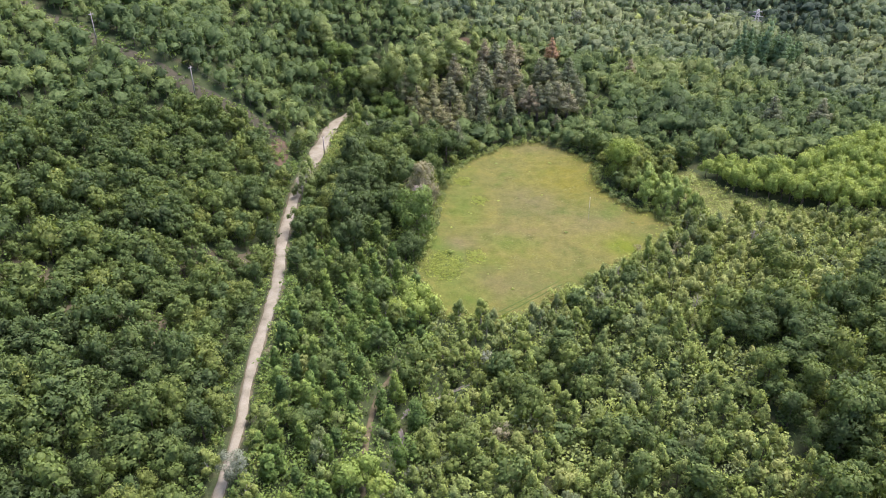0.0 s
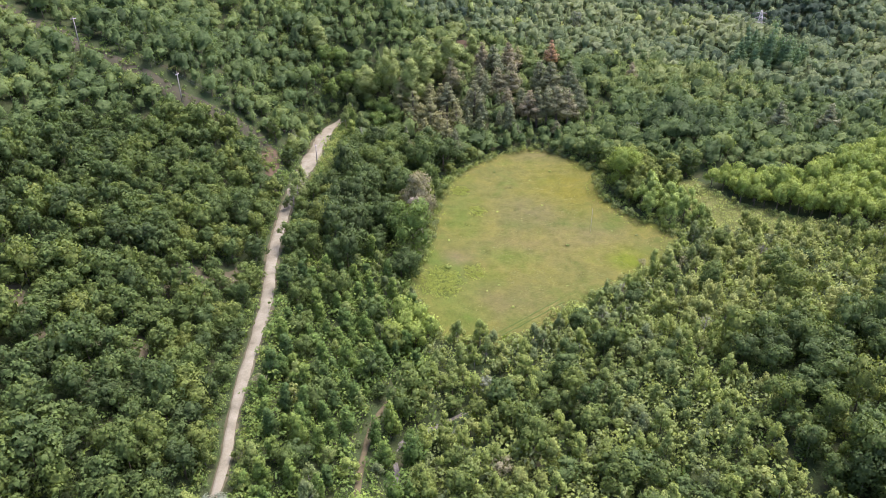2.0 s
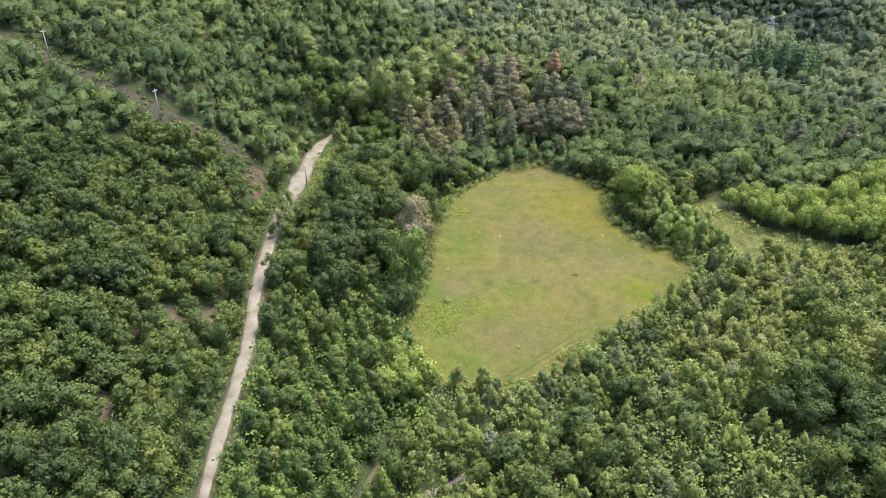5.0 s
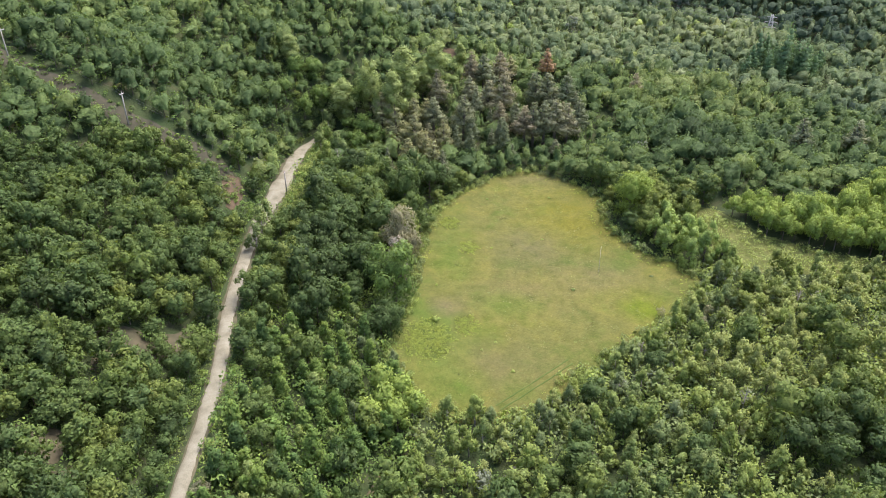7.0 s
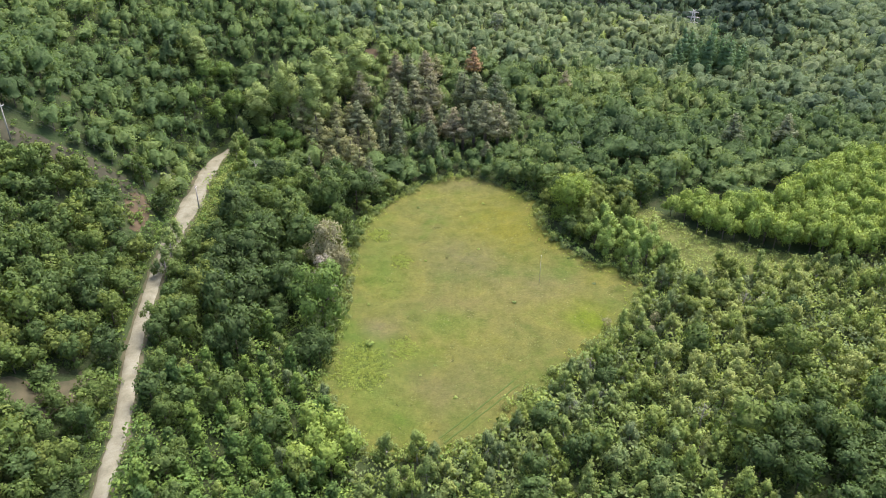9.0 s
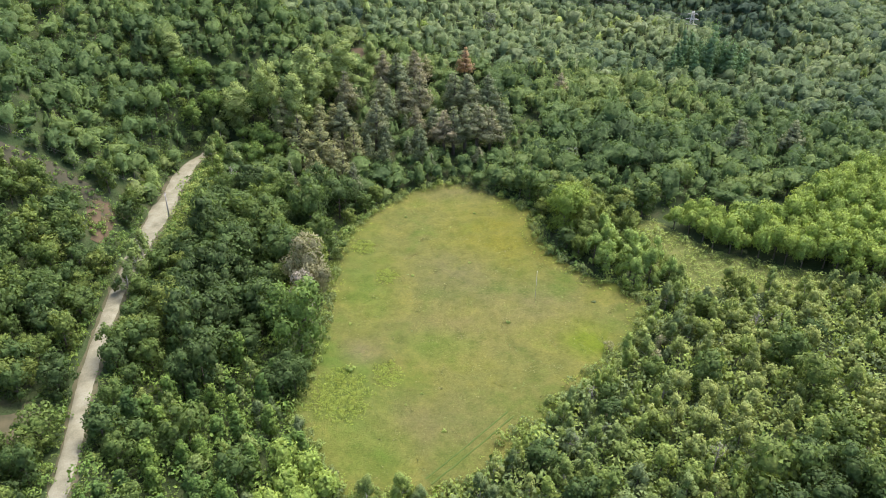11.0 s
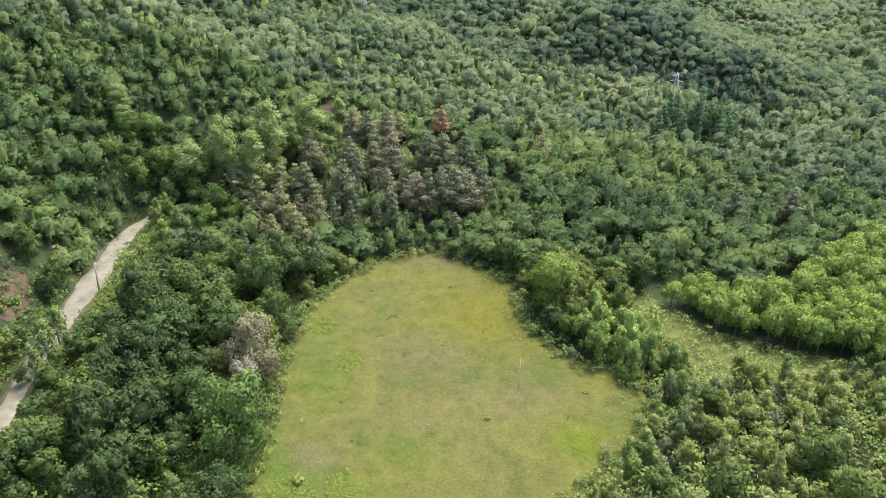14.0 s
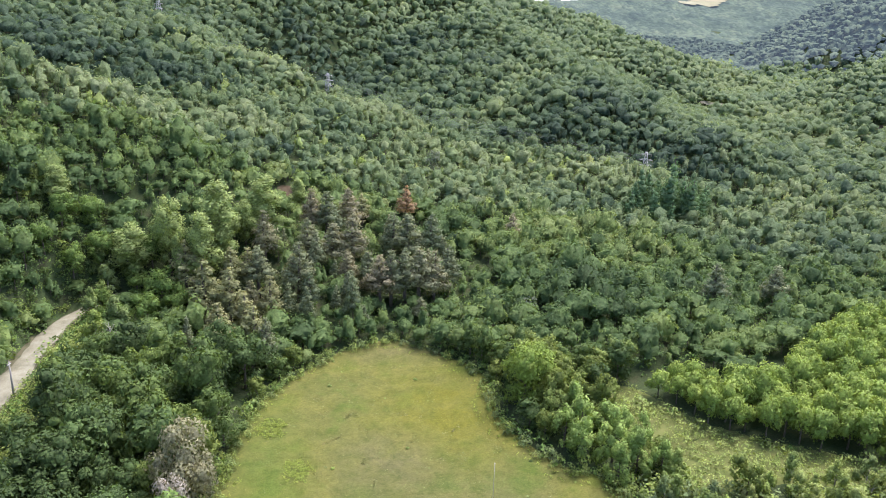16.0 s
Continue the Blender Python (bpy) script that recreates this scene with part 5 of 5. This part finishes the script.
ok = (qd < 4) & (qd > 0.5) & (rl.uniform(size=len(qx)) < 0.85)
clumps("regrowth", "low scrub growing back under the power line", "scrub", "young", qx[ok], qy[ok], rl.uniform(0.3, 0.8, ok.sum()), rl.uniform(0, 1, ok.sum()), 6, 40, 0.3)
sx_, sy_ = grid_points(-16, 72, 144, 270, 1.7, 0.45, rl)
gap_ = ring_gap(sx_, sy_, MEADOW_R)
ok = (np.abs(gap_ - 0.3) < 1.5) | ((gap_ < 0.5) & (gap_ > -2.6) & (sx_ > 24) & (sy_ < 204) & (rl.uniform(size=len(sx_)) < 0.65))
clumps("meadow_fringe", "light-green bushes fringing the meadow", "bushes", "light", sx_[ok], sy_[ok], rl.uniform(0.5, 1.35, ok.sum()), rl.uniform(0, 0.7, ok.sum()), 2, 90, 0.17)

tx_, ty_ = grid_points(-8, 125, 85, 208, 2.5, 0.45, rl)
ok = (((tx_ > 38) & (ty_ > 150)) | ((tx_ > -6) & (tx_ < 62) & (ty_ < 166) & (waves(tx_, ty_, 35, 21) > -0.2))) & (ring_gap(tx_, ty_, MEADOW_R) > 0.8) & (ring_gap(tx_, ty_, GRASSY_R) > 0.5) & ~inside(tx_, ty_, ORCHARD_R)
ok &= in_view(tx_, ty_, 0) & (reach(tx_, ty_) < 150) & (line_gap(tx_, ty_, STREAM_L)[0] > 1.5) & (rl.uniform(size=len(tx_)) < 0.75)
clumps("thicket", "light-green feathery thicket between the young poplars", "thicket", "light", tx_[ok], ty_[ok], rl.uniform(1.3, 2.5, ok.sum()), rl.uniform(0, 0.8, ok.sum()), 11, 52, 0.17)

bx_, by_ = grid_points(-40, -6, 78, 190, 2.2, 0.45, rl)
bd_ = line_gap(bx_, by_, ROAD_L)[0]
ok = (bd_ > 3.0) & (ring_gap(bx_, by_, MEADOW_R) > 0.5) & (line_gap(bx_, by_, TRACK_L)[0] > 1.8) & (line_gap(bx_, by_, STREAM_L)[0] > 1.6) & (rl.uniform(size=len(bx_)) < 0.8)
clumps("brush", "dense green brush between the road and the meadow", "brush", "young", bx_[ok], by_[ok], rl.uniform(1.1, 2.2, ok.sum()), rl.uniform(0.3, 1, ok.sum()), 13, 60, 0.16)
rx_, ry_ = grid_points(-18, 66, 143, 268, 1.15, 0.5, rl)
gap_ = ring_gap(rx_, ry_, MEADOW_R)
ok = (gap_ < 0.5) & (gap_ > -2.6 - 1.6 * waves(rx_, ry_, 20, 15) - 1.2 * (rx_ > 40)) & (rl.uniform(size=len(rx_)) < 0.75)
clumps("meadow_rim", "green weeds along the rim of the meadow", "weeds", "weed", rx_[ok], ry_[ok], rl.uniform(0.15, 0.42, ok.sum()), rl.uniform(0, 0.8, ok.sum()), 12, 18, 0.32, flat=2.0)

mx_, my_ = rl.uniform(-16, 64, 30000), rl.uniform(145, 265, 30000)
ok = ring_gap(mx_, my_, MEADOW_R) < -0.5
mx_, my_ = mx_[ok], my_[ok]


def tuft(seed):
    r = np.random.RandomState(seed)
    v = []
    for k in range(3):
        a, l, h = r.uniform(0, 6.28), r.uniform(0.08, 0.18), r.uniform(0.10, 0.24)
        c, s_ = math.cos(a) * l, math.sin(a) * l
        o = r.uniform(-0.16, 0.16, 2)
        v += [(o[0] - c, o[1] - s_, 0.12), (o[0] + c, o[1] + s_, 0.12), (o[0] + r.uniform(-0.35, 0.35), o[1] + r.uniform(-0.35, 0.35), h + 0.12)]
    return np.array(v), np.arange(9).reshape(-1, 3), np.tile((0.0, 0.0, 1.0), (9, 1))


HEIGHT["grass"] = HEIGHT["weed"] = 0.3
tagged(woodland("meadow_grass", "dry and green grass tufts of the meadow", "grass", [tuft(j) for j in range(6)], mx_, my_, rl.uniform(0.4, 0.95, len(mx_)),
                     np.clip(0.45 + 0.28 * waves(mx_, my_, 22, 41) + rl.normal(size=len(mx_)) * 0.2, 0, 1), rl, False), "", "grass")
for wx_, wy_, wr_ in ((-3.2, 175.5, 5.8), (5.9, 181.3, 3.2), (2.1, 230.2, 3.0), (7.2, 216.7, 2.8)):
    n_ = int(wr_ * wr_ * 26)
    a_, q_ = rl.uniform(0, 6.28, n_), wr_ * np.sqrt(rl.uniform(0, 1, n_)) * rl.uniform(0.6, 1.15, n_)
    clumps("weed_patch", "bright green weed patch in the meadow grass", "weeds", "weed", wx_ + q_ * np.cos(a_), wy_ + 1.3 * q_ * np.sin(a_), rl.uniform(0.2, 0.42, n_), rl.uniform(0, 1, n_), int(wx_) + 60, 22, 0.28, flat=2.0)
MEADOW_SHRUBS = [(-1.5, 182.9), (12.4, 217.1), (13.6, 216.6), (3.9, 208.2), (-1.5, 197.9), (47.5, 204.5), (33.2, 196.2), (30.1, 174.9), (12.1, 174.9), (8.8, 172.2), (33.4, 246.8), (25.7, 239.7), (28.1, 221.3),
                 (57.2, 206.7), (15.1, 164.9), (11.6, 195.0), (54.2, 201.6), (20, 250), (14, 246), (17, 252), (51, 214), (4.6, 207.6)]
for k_, (bx_, by_) in enumerate(MEADOW_SHRUBS):
    root = tree_thing("shrub", 20 + k_ % 3, "small dark shrub in the meadow grass", "shrub", "shrubs in the meadow", 90, 0.2)
    place(root, bx_, by_, (0.42, 0.3, 0.48, 0.26)[k_ % 4] if k_ else 0.95, k_ * 1.7, 0.8)
for k_ in (0, 1):
    ruts = smooth_line([(27.5 + 0.9 * k_, 168.6 - 1.2 * k_), (23.2 + 0.9 * k_, 164.8 - 1.2 * k_), (17.2 + 0.9 * k_, 159.6 - 1.2 * k_), (10.8 + 0.9 * k_, 154.4 - 1.2 * k_)], 8)
    ribbon("wheel_rut", ruts, 0.24, 0.34, M_RUT, "green wheel rut pressed into the meadow grass", "wheel rut", 30 + k_)

for k_, (px_, py_, ps_) in enumerate([(-47.4, 203.0, 1.35), (-47.2, 209.0, 1.5), (-47.4, 215.5, 1.4), (-54.6, 211.0, 1.2), (-41.5, 272.5, 1.4), (-40.5, 279.0, 1.3), (-38.0, 262.0, 1.4), (-35.0, 268.0, 1.6), (-40.5, 283.5, 1.6), (-35.0, 289.0, 1.6), (-43.0, 288.0, 1.3)]):
    special("light", k_ % 5, px_, py_, ps_, 1.0, "leafy light-green tree overhanging the road", turn=k_ * 1.9)
special("silver", 33, -36.0, 91.0, 0.95, 1.0, "pale feathery willow leaning over the road", turn=0.7, leaves=1600, leaf=0.16)
for px_, py_, ps_ in ((-36.6, 105.5, 0.75), (-42.2, 103.5, 0.8), (-41.5, 93.0, 1.0), (-35.0, 99.0, 0.8)):
    special("light", 3, px_, py_, ps_, 0.9, "light-green young tree at the road edge", turn=px_, leaves=950, leaf=0.185)
special("greybrown", 10, -38.0, 124.0, 0.6, 0.75, "bare greyish bush beside the road", "bush", turn=1.7)

a_ = np.linspace(0, 6.283, 24, endpoint=False)
bx_, by_ = np.meshgrid(np.arange(250, 1900, 7.5), np.arange(560, 1760, 7.5))
bz_ = np.random.RandomState(5).uniform(-2.4, 2.4, bx_.shape)
# the range glows faintly blue where real air would haze it
tagged(new("backdrop", sheet("backdrop", bx_, by_, ground(bx_, by_) + 7 - 5 * np.clip((1300 - by_) / 60, 0, 1) + bz_ - 14 * np.clip((840 - reach(bx_, by_)) / 60, 0, 1) - 14 * np.clip((0.45 * (by_ - 300) - bx_) / 40, 0, 1) * np.clip((1170 - by_) / 80, 0, 1), M_HAZED_DISTANCE)),
       "wooded range far down the valley, blue haze in its colour", "backdrop", kind="structure")
draped("pale_field", np.stack([785 + 78 * np.cos(a_) * (1 + 0.2 * np.sin(2 * a_)), 1448 + 30 * np.sin(a_) + 0.33 * 78 * np.cos(a_)], 1), 7.0, 9.4, M_PALEFIELD, "pale yellow harvested field on the distant hill", "field")
draped("red_bank", np.stack([310 + 8 * np.cos(a_), 431 + 8 * np.sin(a_)], 1), 1.5, 0.4, M_REDSOIL, "reddish scrubby bank far down the valley", "earth bank", 0.3)
draped("gravel_yard", np.stack([266 + 7 * np.cos(a_), 520 + 2.6 * np.sin(a_) - 3 * np.cos(a_)], 1), 1.0, 0.6, M_GRAVEL, "pale gravel yard far down the valley", "yard")
